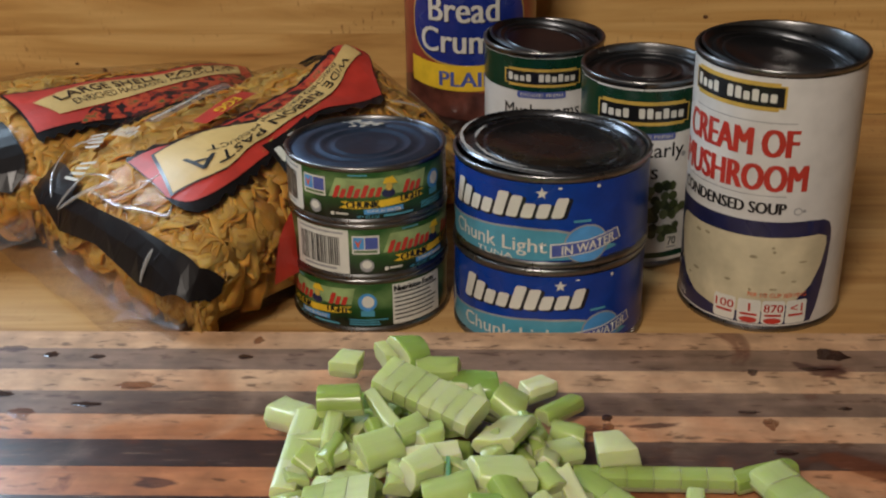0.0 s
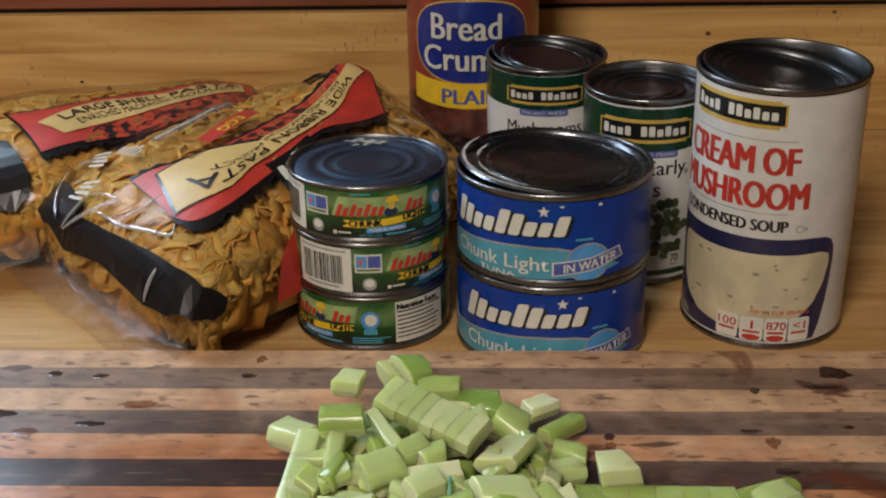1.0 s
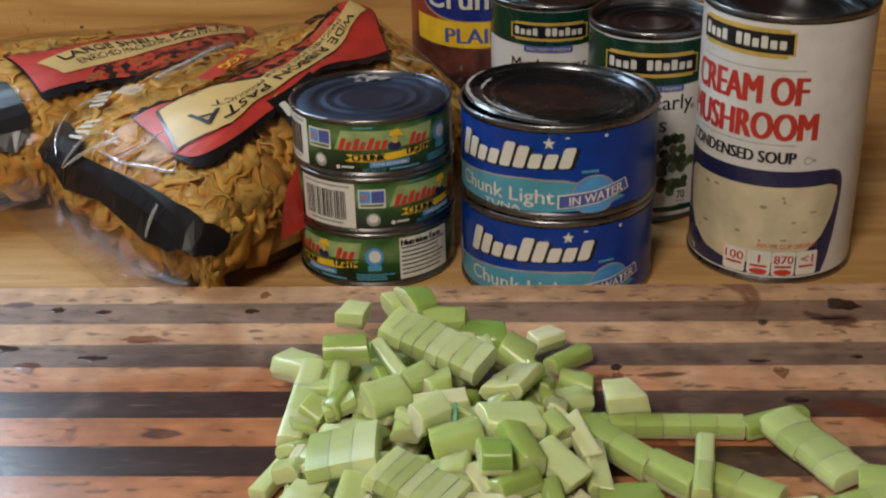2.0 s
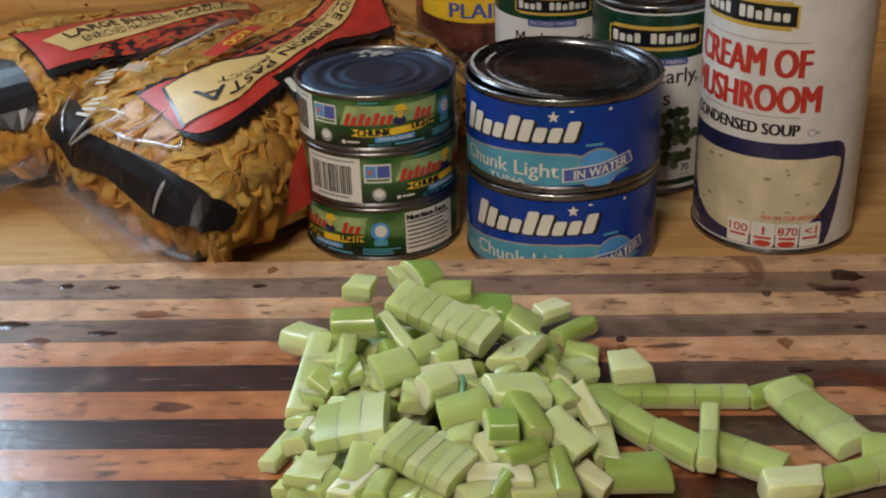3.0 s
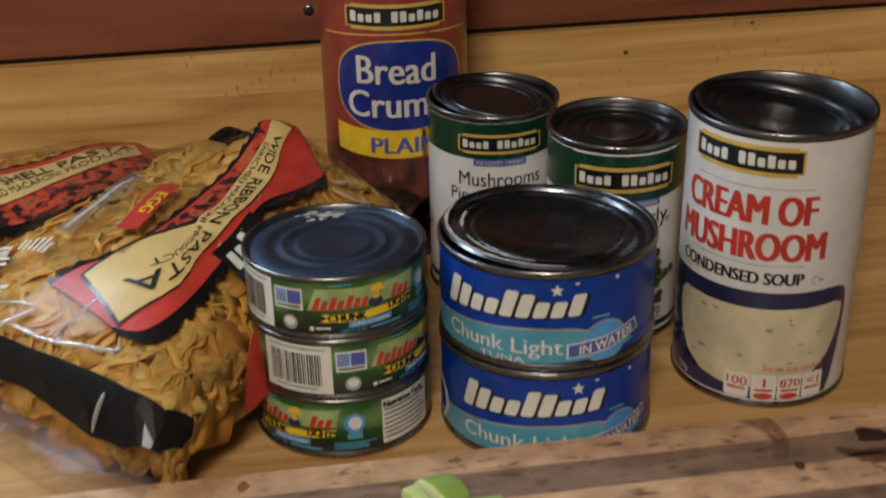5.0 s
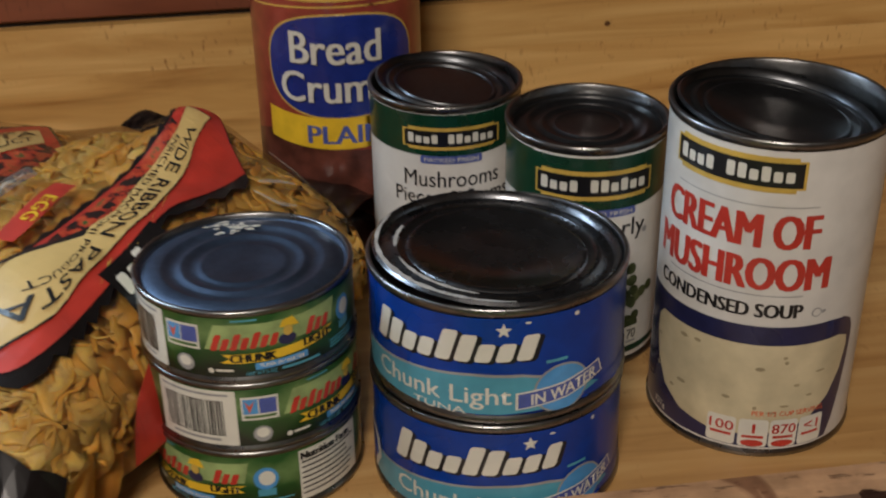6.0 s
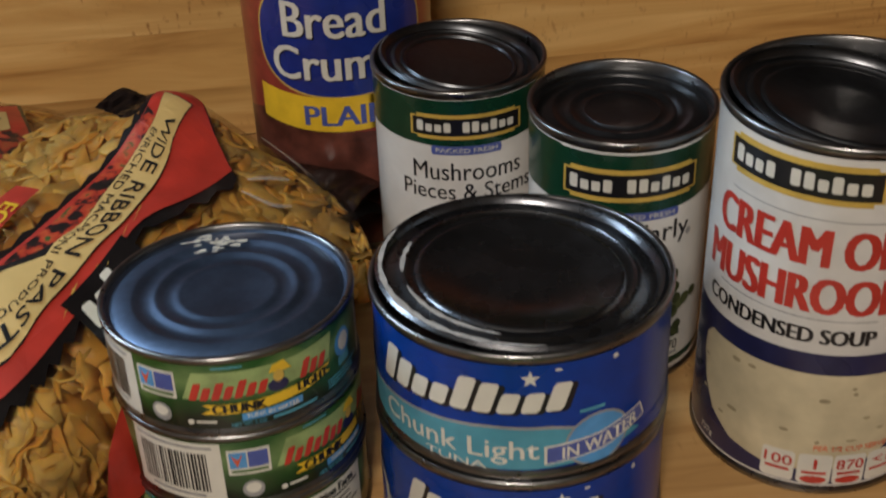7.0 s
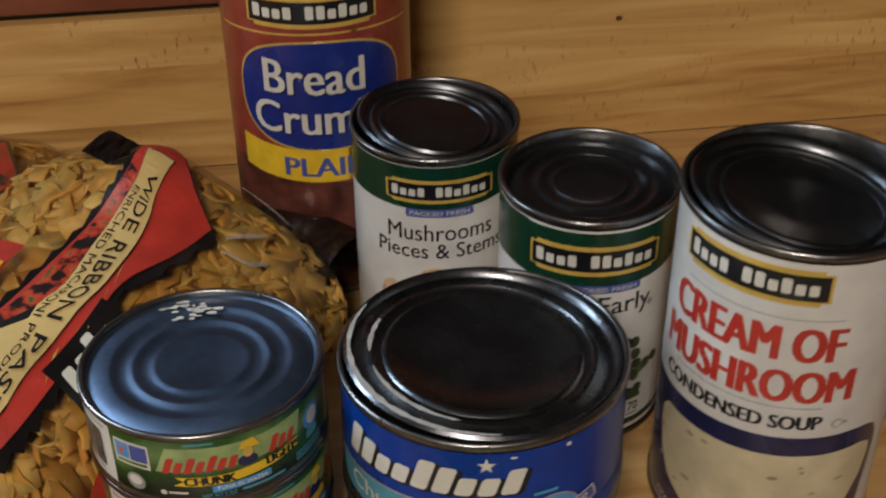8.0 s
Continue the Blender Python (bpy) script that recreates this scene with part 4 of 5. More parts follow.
for nm, dx, dy, mt, lv in (("lettering_shade", 0.7, -0.6, BLACK, 4), ("lettering", 0, 0, CREAM, 5)):
    s.put(nm, lettering("Bread", -26 + dx, 31 + dx, 116.5 + dy, 133.0 + dy, 0.013), mt, lv)
    s.put(nm, lettering("Crumbs", -34 + dx, 48 + dx, 96.5 + dy, 112.5 + dy, 0.013), mt, lv)
s.put("yellow_band", flat([(-46 + 4 * i, 88.4 - 4.2 * math.cos(radians(-46 + 4 * i - 6) * 1.4) + 4) for i in range(27)] + [(58 - 4 * i, 75.6 - 4.2 * math.cos(radians(58 - 4 * i - 6) * 1.4)) for i in range(27)]), YELLOW, 6, "yellow banner")
s.put("lettering", lettering("PLAIN", -17, 31, 74.6, 84.2, 0.022), INKBLUE, 7)
s.put("crumb_picture", flat([(-178, 4.6), (178, 4.6), (178, 62), (60, 66), (6, 71), (-46, 78), (-90, 66), (-178, 62)]), CRUST, 1, "dark picture of crumbed food")
s.put("small_print", bars(36, 52, 12, 24, 4, 0.5), CREAM, 2)


# ---- bags of pasta ----
class Pillow:
    """A filled bag's top: a puffed, slightly slanting four-sided cushion on the counter; eu and ev are its two directions."""

    def __init__(self, cx, cy, eu, ev, a, b, height, rise, lean=0.0, back=None, far=None, crest=(0.0, 0.0, 0.0, 0.03, 0.03), power=3.2, root=0.42, seed=0.0):
        self.c, self.eu, self.ev, self.a, self.b, self.height, self.rise, self.lean = (cx, cy), eu, ev, a, b, height, rise, lean
        self.back, self.far, self.crest, self.power, self.root, self.seed = back or b, far or a, crest, power, root, seed
        self.det = eu[0] * ev[1] - eu[1] * ev[0]

    def long(self, u):
        return self.a if u < 0 else self.far

    def half(self, v):
        return self.b if v < 0 else self.back

    def top(self, u, v, off=0.0):
        f = max(0.0, 1 - abs(u / self.long(u)) ** self.power) * max(0.0, 1 - abs(v / self.half(v)) ** self.power)
        cu, cv, peak, su, sv = self.crest
        z = 0.016 + (self.height - 0.016 + self.rise * u / self.a + self.lean * v / self.b + peak * math.exp(-((u - cu) / su) ** 2 - ((v - cv) / sv) ** 2)) * f ** self.root
        z += 0.0030 * noise.noise((u * 28 + self.seed, v * 28, 0.3)) * min(1, f * 3)
        return z + off

    def normal(self, u, v):
        e = 0.003
        t1 = Vector((2 * e * self.eu[0], 2 * e * self.eu[1], self.top(u + e, v) - self.top(u - e, v)))
        t2 = Vector((2 * e * self.ev[0], 2 * e * self.ev[1], self.top(u, v + e) - self.top(u, v - e)))
        return t1.cross(t2).normalized()

    def over(self, u, v, off):
        """The point off metres above the film at (u, v)."""
        return Vector(self.place(u, v, self.top(u, v))) + self.normal(u, v) * off

    def place(self, u, v, z):
        return (self.c[0] + u * self.eu[0] + v * self.ev[0], self.c[1] + u * self.eu[1] + v * self.ev[1], z)

    def inside(self, p, gap):
        """A point drawn back under the film."""
        x, y = p[0] - self.c[0], p[1] - self.c[1]
        u, v = (x * self.ev[1] - y * self.ev[0]) / self.det, (y * self.eu[0] - x * self.eu[1]) / self.det
        ua, vb, vk = self.long(u) - 0.0015 - gap, self.b - 0.0015 - gap, self.back - 0.0015 - gap
        u, v = max(-ua, min(ua, u)), max(-vb, min(vk, v))
        u, v = max(-1.0, min(1.0, u / ua / (1 - 0.10 * (v / self.half(v)) ** 2))) * ua * (1 - 0.10 * (v / self.half(v)) ** 2), v
        d = self.top(u, v) - p[2]
        if d < 0.007:
            d = gap + (0.007 - gap) * math.exp((d - 0.007) / (0.007 - gap))
        return self.place(u, v, max(0.002, self.top(u, v) - d))

    def grid(self, s, t):
        """A point of the sheet's net, close-set towards the edges and drawn in at the corners."""
        p, q = math.sin((s - 0.5) * math.pi), math.sin((t - 0.5) * math.pi)
        return p * (1 - 0.10 * q * q), q * (1 - 0.10 * p * p)

    def sheet(self, off, shrink=1.0, crinkle=0.0, nu=84, nv=60, floor=0.0012):
        bm = bmesh.new()
        grid = []
        for i in range(nu + 1):
            row = []
            for j in range(nv + 1):
                p, q = self.grid(i / nu, j / nv)
                u, v = p * self.long(p) * shrink, q * self.half(q) * shrink
                z = self.top(u / shrink, v / shrink, off)
                if crinkle:
                    e = 0.35
                    z += crinkle * e * abs(noise.noise((u * 60 + self.seed, v * 42, 1.7))) * 2 + crinkle * 0.5 * noise.noise((u * 120, v * 95, 4.0))
                row.append(bm.verts.new(self.place(u, v, max(z, floor))))
            grid.append(row)
        low = []
        for i in range(nu + 1):
            row = []
            for j in range(nv + 1):
                p, q = self.grid(i / nu, j / nv)
                row.append(bm.verts.new(self.place(p * self.long(p) * shrink, q * self.half(q) * shrink, max(floor, 0.013 * max(abs(math.sin((i / nu - 0.5) * math.pi)) ** 6, abs(math.sin((j / nv - 0.5) * math.pi)) ** 6)))))
            low.append(row)
        for g, flip in ((grid, False), (low, True)):
            for i in range(nu):
                for j in range(nv):
                    q = (g[i][j], g[i + 1][j], g[i + 1][j + 1], g[i][j + 1])
                    bm.faces.new(q[::-1] if flip else q)
        rim = [(i, 0) for i in range(nu)] + [(nu, j) for j in range(nv)] + [(i, nv) for i in range(nu, 0, -1)] + [(0, j) for j in range(nv, 0, -1)]
        for (i, j), (m, n) in zip(rim, rim[1:] + rim[:1]):
            bm.faces.new((grid[i][j], low[i][j], low[m][n], grid[m][n]))
        return bm

    def lay(self, bm, off, step=0.005):
        """Bend a flat print (x along u, y along v) over the bag."""
        slice_grid(bm, step, True)
        for v in bm.verts:
            v.co = self.over(v.co.x, v.co.y, off + 0.0001 * v.co.z)
        return bm


def along(points, t):
    f = max(0.0, min(0.9999, t)) * (len(points) - 1)
    i = int(f)
    f -= i
    p0, p1, p2, p3 = points[max(i - 1, 0)], points[i], points[i + 1], points[min(i + 2, len(points) - 1)]
    return tuple(0.5 * (2 * b + (c - a) * f + (2 * a - 5 * b + 4 * c - d) * f * f + (3 * b - a - 3 * c + d) * f ** 3) for a, b, c, d in zip(p0, p1, p2, p3))


def strip_map(left, right, p, q):
    """A point between two edges: p runs along them, q from -1 at the left one to 1 at the right."""
    a, b = along(left, p), along(right, p)
    return tuple(x + (y - x) * (q + 1) / 2 for x, y in zip(a, b))


def strip_sheet(left, right, p0, p1, q0, q1, n=30):
    """A ribbon of print between two edges."""
    bm = bmesh.new()
    rows = [[bm.verts.new((*strip_map(left, right, p0 + (p1 - p0) * k / n, q), 0)) for q in (q0, q1)] for k in range(n + 1)]
    for a, b in zip(rows, rows[1:]):
        f = bm.faces.new((a[0], a[1], b[1], b[0]))
        f.normal_update()
        if f.normal.z < 0:
            f.normal_flip()
    return bm


def strip_outline(left, right, n=26, teeth=0.0):
    pts = []
    for side in (-1, 1):
        for k in range(n + 1) if side < 0 else range(n, -1, -1):
            t = k / n
            pts.append(strip_map(left, right, t, side * (1 + (teeth if k % 2 else 0))))
    return pts


def strip_words(words, left, right, p0, p1, q0, q1, bold):
    bm = lettering(words, p0, p1, q0, q1, bold)
    slice_grid(bm, 0.02)
    for v in bm.verts:
        x, y = strip_map(left, right, v.co.x, v.co.y)
        v.co = (x, y, v.co.z)
    return bm


def noodles(pillow, n, seed, reach=1.0):
    """Curled flat egg noodles packed under the film, as one mesh."""
    rs = np.random.RandomState(seed)
    verts, faces = [], []
    st = 14
    for q in range(n):
        u, v = math.sin(rs.uniform(-1.3, 1.3)), math.sin(rs.uniform(-1.3, 1.3))
        u *= pillow.long(u) * reach * 0.965
        v *= pillow.half(v) * reach * 0.965
        if q % 3 == 0:
            edge = rs.choice((-1, 1)) * (0.985 - 0.08 * rs.uniform(0, 1) ** 2)
            if rs.uniform() < 0.5:
                u = edge * pillow.long(edge)
            else:
                v = edge * pillow.half(edge)
        c = np.array(pillow.over(u, v, -0.0050 - rs.uniform(0, 1) ** 1.5 * 0.007))
        c[2] = max(c[2], 0.008)
        nx = np.array(pillow.normal(u, v))
        d = rs.normal(size=3)
        d -= nx * (d @ nx) * 0.96
        d /= np.linalg.norm(d)
        s1 = np.cross(d, nx)
        s1 /= np.linalg.norm(s1)
        s2 = np.cross(s1, d)
        ln, wd, th = rs.uniform(0.032, 0.050), rs.uniform(0.013, 0.018), 0.0013
        tw, ph, bow = rs.uniform(0.8, 2.4) * rs.choice((-1, 1)), rs.uniform(-0.34, 0.34), rs.uniform(-0.006, 0.001)
        base = len(verts)
        for k in range(st):
            t = k / (st - 1) - 0.5
            an = ph + tw * t
            w = wd * (1 - 0.25 * abs(2 * t) ** 3) * (1 + 0.07 * math.sin(13 * t + 5 * ph))
            a1, a2 = s1 * math.cos(an) + s2 * math.sin(an), s2 * math.cos(an) - s1 * math.sin(an)
            m = c + d * (ln * t) + s2 * (bow * (4 * t * t) + 0.0011 * math.sin(11 * t + 9 * ph)) + s1 * (0.004 * math.sin(3.0 * t + 7 * ph))
            for x, y in ((-1, -1), (0, -1), (1, -1), (1, 1), (0, 1), (-1, 1)):
                cup = 0.0012 * (abs(x) - 0.5) + 0.0013 * x * math.sin(22 * t + 9 * ph + 1.3 * x)
                verts.append(pillow.inside(m + a1 * (x * w / 2) + a2 * (y * th / 2 + cup), 0.0012 + 0.0008 * (1 - y)))
        for k in range(st - 1):
            for j in range(6):
                a, b = base + k * 6 + j, base + k * 6 + (j + 1) % 6
                faces.append((a, b, b + 6, a + 6))
        faces += [tuple(base + j for j in range(5, -1, -1)), tuple(base + (st - 1) * 6 + j for j in range(6))]
    me = bpy.data.meshes.new("pasta")
    me.from_pydata(verts, [], faces)
    for p in me.polygons:
        p.use_smooth = True
    me.materials.append(PASTA)
    return new("pasta", me)


def flap(pillow, u0, u1, v0, v1, z0, z1, droop, seed, n=30, m=10, crumple=1.0):
    """A crumpled sheet of film sticking out of a bag's end."""
    bm = bmesh.new()
    g = []
    for i in range(n + 1):
        row = []
        for j in range(m + 1):
            s, t = i / n, j / m
            u, v = u0 + (u1 - u0) * t, v0 + (v1 - v0) * s
            z = z0 + (z1 - z0) * t - droop * t * t + crumple * 0.006 * t ** 0.5 * noise.noise((s * 5 + seed, t * 1.2, seed)) + 0.0012 * noise.noise((s * 11, t * 4, seed))
            u += crumple * 0.007 * t * noise.noise((s * 5, seed, 2.0))
            row.append(bm.verts.new(pillow.place(u, v, max(0.0012, z))))
        g.append(row)
    for i in range(n):
        for j in range(m):
            bm.faces.new((g[i][j], g[i + 1][j], g[i + 1][j + 1], g[i][j + 1]))
    bmesh.ops.solidify(bm, geom=bm.faces[:], thickness=0.00025)
    return bm


def fold(pillow, points, width, lift=0.0012):
    """A thin crease of film standing up along a line on the bag."""
    bm = bmesh.new()
    rows, n = [], 22
    for i in range(n + 1):
        t = i / n
        u, v = along(points, t)
        u2, v2 = along(points, min(1, t + 0.03))
        u1, v1 = along(points, max(0, t - 0.03))
        du, dv = u2 - u1, v2 - v1
        k = math.hypot(du, dv) or 1
        w = width * (0.25 + 0.75 * math.sin(math.pi * min(1, max(0, t))) ** 0.6)
        row = []
        for j in range(7):
            a = math.pi * j / 6
            s = math.cos(a) * w
            row.append(bm.verts.new(pillow.over(u - dv / k * s, v + du / k * s, lift + 0.9 * w * math.sin(a))))
        rows.append(row)
    for x, y in zip(rows, rows[1:]):
        for j in range(6):
            bm.faces.new((x[j], y[j], y[j + 1], x[j + 1]))
    bmesh.ops.recalc_face_normals(bm, faces=bm.faces[:])
    return bm


A = Pillow(-0.0992, 0.7892, (0.666, 0.869), (-0.804, 0.874), 0.128, 0.085, 0.085, 0.0, -0.012, far=0.100, crest=(0.05, -0.016, 0.018, 0.030, 0.022), seed=1.0)
bag = thing("ribbon_pasta_bag", 0, 0, 0, "clear plastic bag of wide ribbon egg pasta with red label", "pasta bag", group="pasta bags")
part("packed_pasta", A.sheet(-0.010, 0.92), PASTACORE, bag)
nd = noodles(A, 950, 3)
nd.parent = bag
tagged(nd, "curled golden egg noodles", kind="stuff")
film = part("film", A.sheet(0.0004, 1.0, 0.0007), FILM, bag, "clear wrinkled plastic film", smooth=True)
FOLDS = [
    ([(-0.122, 0.029), (-0.115, 0.024), (-0.108, 0.019)], 0.0009),
    ([(-0.108, 0.019), (-0.106, 0.007), (-0.105, -0.005)], 0.0006),
    ([(-0.105, -0.005), (-0.111, 0.004), (-0.122, 0.027)], 0.0010),
    ([(-0.113, 0.006), (-0.112, -0.022), (-0.106, -0.050), (-0.101, -0.050)], 0.0008),
    ([(-0.093, -0.032), (-0.103, -0.026), (-0.110, -0.017)], 0.0006),
    ([(-0.117, -0.055), (-0.125, -0.054)], 0.0011),
    ([(-0.096, 0.062), (-0.112, 0.050), (-0.120, 0.038)], 0.0008),
    ([(0.045, -0.057), (0.062, -0.063)], 0.0008),
    ([(0.039, -0.059), (0.045, -0.067), (0.053, -0.070)], 0.0007),
    ([(0.085, -0.030), (0.096, -0.050), (0.100, -0.066)], 0.0007),
    ([(0.100, -0.020), (0.108, -0.045)], 0.0007),
]
# creases whose bright glint lines are put into their whitish colour
for line, w in FOLDS:
    part("film_fold", fold(A, line, w, 0.0026), FOLD, film, smooth=True)
OUT_L = [(0.0560, -0.0070), (0.0405, -0.0150), (0.0290, -0.0165), (0.0060, -0.0175), (-0.0200, -0.0205), (-0.0447, -0.0224), (-0.0652, -0.0243), (-0.0846, -0.0070), (-0.0955, -0.0016)]
OUT_R = [(0.0425, -0.0545), (0.0160, -0.0540), (-0.0068, -0.0519), (-0.0296, -0.0563), (-0.0514, -0.0627), (-0.0685, -0.0650), (-0.0853, -0.0633), (-0.0959, -0.0587), (-0.1004, -0.0461)]
BAN_L = [(0.0500, -0.0164), (0.0374, -0.0226), (0.0241, -0.0246), (0.0050, -0.0280), (-0.0157, -0.0345), (-0.0297, -0.0340), (-0.0486, -0.0418), (-0.0648, -0.0408), (-0.0880, -0.0151)]
BAN_R = [(0.0526, -0.0265), (0.0362, -0.0316), (0.0274, -0.0359), (0.0084, -0.0427), (-0.0066, -0.0463), (-0.0223, -0.0468), (-0.0499, -0.0524), (-0.0726, -0.0571), (-0.0988, -0.0470)]
END = [(0.0640, -0.0130), (0.0600, -0.0250), (0.0505, -0.0390)]


def grown(points, cx, cy, f):
    return [(cx + (x - cx) * f, cy + (y - cy) * f) for x, y in points]


def label_outline(teeth, shrink):
    pts = []
    left, right = OUT_L, OUT_R
    n = 34
    for k in range(n + 1):
        pts.append(strip_map(left, right, k / n, -1 + shrink - (teeth if k % 2 else 0)))
    for k in range(1, 9):
        pts.append(strip_map(left, right, 1 - shrink * 0.12 + (teeth * 0.16 if k % 2 else 0), -1 + 2 * k / 9))
    for k in range(n, -1, -1):
        pts.append(strip_map(left, right, k / n, 1 - shrink + (teeth if k % 2 else 0)))
    cx, cy = 0.045, -0.020
    pts += grown(END[::-1], cx, cy, 1.0 - shrink * 0.5)
    return pts


lbl = part("label", A.lay(flat(label_outline(0.11, 0.0)), 0.0022), BAGBLACK, bag, "red and black saw-edged printed label")
part("red_field", A.lay(flat(label_outline(0.0, 0.115)), 0.0026), BAGRED, lbl)
part("vegetable_picture", A.lay(strip_sheet(OUT_L, BAN_L, 0.12, 0.86, -0.35, 1.0), 0.0029), VEG, lbl, "printed red peppers and herbs")
part("banner_edge", A.lay(flat(strip_outline(BAN_L, BAN_R, 24, 0.0)), 0.0031), BLACK, lbl)
part("banner", A.lay(flat([strip_map(BAN_L, BAN_R, 0.012 + 0.976 * k / 24, -0.95) for k in range(25)] + [strip_map(BAN_L, BAN_R, 0.012 + 0.976 * k / 24, 0.95) for k in range(24, -1, -1)]), 0.0034), BANNER, lbl, "tan banner with brown words")
part("lettering", A.lay(strip_words("WIDE RIBBON PASTA", BAN_L, BAN_R, 0.085, 0.945, -0.12, 0.62, 0.0003), 0.0038, 0.004), BLACK, lbl)
part("lettering", A.lay(strip_words("ENRICHED MACARONI PRODUCT", BAN_L, BAN_R, 0.16, 0.90, -0.78, -0.36, 0.0), 0.0038, 0.004), BLACK, lbl)
for k in range(5):
    p = 0.34 + k * 0.075
    a, b = strip_map(BAN_R, OUT_R, p, -0.5), strip_map(BAN_R, OUT_R, p - 0.035, 0.4)
    c = strip_map(BAN_R, OUT_R, p + 0.008, -0.4)
    part("leaf_stroke", A.lay(flat([a, b, c]), 0.0031), GOLD, lbl)
part("brand_plate", A.lay(flat([(-0.048, -0.055), (-0.012, -0.049), (-0.010, -0.063), (-0.046, -0.071)]), 0.0032), BAGBLACK, lbl)
part("brand_mark", A.lay(blocks_row(-0.044, -0.016, -0.066, -0.056, [(0, .7), (0, .7), (.1, 1), (0, .7)], 0.3, 0.12), 0.0036), CREAM, lbl)
egg = part("egg_tag", A.lay(flat([(-0.0115, 0.0057), (-0.0094, -0.0056), (-0.0520, -0.0147), (-0.0537, -0.0039)]), 0.0024), BAGRED, bag, "small red tag")
w1 = lettering("EGG", 0, 0.018, 0, 0.0065, 0.02)
for v in w1.verts:
    x, y = v.co.x, v.co.y
    v.co = (-0.022 - x * 0.97 + y * 0.2, -0.0010 - x * 0.20 - y * 0.97, 0)
part("lettering", A.lay(w1, 0.0030, 0.004), YELLOW, egg)
part("black_border", A.lay(flat([(-0.104, 0.050), (-0.1108, 0.0365), (-0.1170, 0.0204), (-0.1165, -0.0046), (-0.1150, -0.0375), (-0.1124, -0.0629), (-0.1076, -0.0768), (-0.0980, -0.0822), (-0.1015, -0.0834), (-0.1085, -0.0834), (-0.1185, -0.0805), (-0.1245, -0.0690), (-0.1260, -0.0515), (-0.1253, -0.0296), (-0.1245, -0.0104), (-0.1260, 0.0250), (-0.122, 0.050)]), 0.0012), BAGBLACK, bag, "glossy black printed border")
w2 = lettering("NET WT 16 OZ", 0, 0.024, 0, 0.004, 0.01)
for v in w2.verts:
    x, y = v.co.x, v.co.y
    v.co = (-0.094 + x * 0.30 + y * 0.9, 0.058 - x * 0.95 + y * 0.3, v.co.z)
part("lettering", A.lay(w2, 0.0026, 0.004), CREAM, bag)
part("small_print", A.lay(bars(-0.082, -0.072, 0.014, 0.034, 6, 0.5, ragged=0.5, seed=6), 0.0020), CREAM, bag)["kind"] = "stuff"
for e1, e2 in (([(-0.0834, 0.0541), (-0.0809, 0.0373)], [(-0.0950, 0.0420), (-0.0922, 0.0289)]), ([(-0.1020, 0.0330), (-0.1000, 0.0180)], [(-0.1127, 0.0378), (-0.1129, 0.0224)])):
    for q in range(4):
        part("print_bar", A.lay(strip_sheet(e1, e2, 0.06 * (q % 3), 0.95 - 0.11 * (q % 2), -0.95 + 0.5 * q, -0.70 + 0.5 * q, 6), 0.0026), CREAM, bag)
part("print_strip", A.lay(flat([(-0.0675, 0.0231), (-0.0651, 0.0140), (-0.0071, 0.0215), (-0.0034, 0.0331)]), 0.0020), FILMGREY, bag, "grey printed strip")
st = bars(0, 0.050, -0.0016, 0.0016, 3, 0.5, ragged=0.15, seed=2)
for v in st.verts:
    x, y = v.co.x, v.co.y
    v.co = (-0.0651 + x * 1.08, 0.0186 + x * 0.156 + y * 0.9, 0)
part("small_print", A.lay(st, 0.0026), CREAM, bag)["kind"] = "stuff"
part("black_border", A.lay(flat([(-0.106, 0.074), (-0.102, 0.064), (-0.105, 0.048), (-0.108, 0.036), (-0.113, 0.022), (-0.121, 0.026), (-0.123, 0.050), (-0.117, 0.072)]), 0.0013), BAGBLACK, bag, "glossy black printed border")
part("side_label", A.lay(flat([(-0.050, -0.0785), (-0.062, -0.0815), (-0.070, -0.0848), (-0.030, -0.0848), (-0.024, -0.0825)]), 0.0016, 0.003), BAGRED, bag, "red lower label")
part("end_seal", flap(A, -0.120, -0.140, -0.078, 0.080, 0.022, 0.012, 0.006, 3.3, crumple=0.4), FILMSOFT, bag, "crumpled clear end seal")
part("end_seal", flap(A, 0.078, 0.116, -0.080, -0.030, 0.052, 0.044, 0.014, 8.1), FILMDARK, bag, "smoky crumpled end seal")
part("seal_print", flap(A, 0.088, 0.128, -0.074, -0.026, 0.048, 0.056, 0.020, 2.4, 18, 8), SEALBROWN, bag, "dark brown printed end seal")
part("black_corner", flap(A, 0.058, 0.076, 0.006, 0.037, 0.075, 0.079, 0.003, 5.2, 12, 6, 0.15), BAGBLACK, bag, "black printed corner")

B = Pillow(-0.2200, 0.8610, (1.000, 0.3456), (-0.4676, 1.281), 0.125, 0.085, 0.071, -0.002, -0.010, back=0.048, seed=7.0)
bag = thing("shell_pasta_bag", 0, 0, 0, "clear plastic bag of large shell pasta behind the ribbons", "pasta bag", group="pasta bags")
part("packed_pasta", B.sheet(-0.010, 0.92), PASTACORE, bag)
nd = noodles(B, 750, 8)
nd.parent = bag
tagged(nd, "golden pasta pieces", kind="stuff")
part("film", B.sheet(0.0004, 1.0, 0.0009), FILM, bag, "clear wrinkled plastic film", smooth=True)
TOP = [(-0.0600, -0.0225), (-0.0250, -0.0160), (0.0100, -0.0100), (0.0500, 0.0010), (0.0950, 0.0180)]
BOT = [(-0.0414, -0.0670), (-0.0120, -0.0615), (0.0250, -0.0610), (0.0600, -0.0500), (0.0900, -0.0300)]
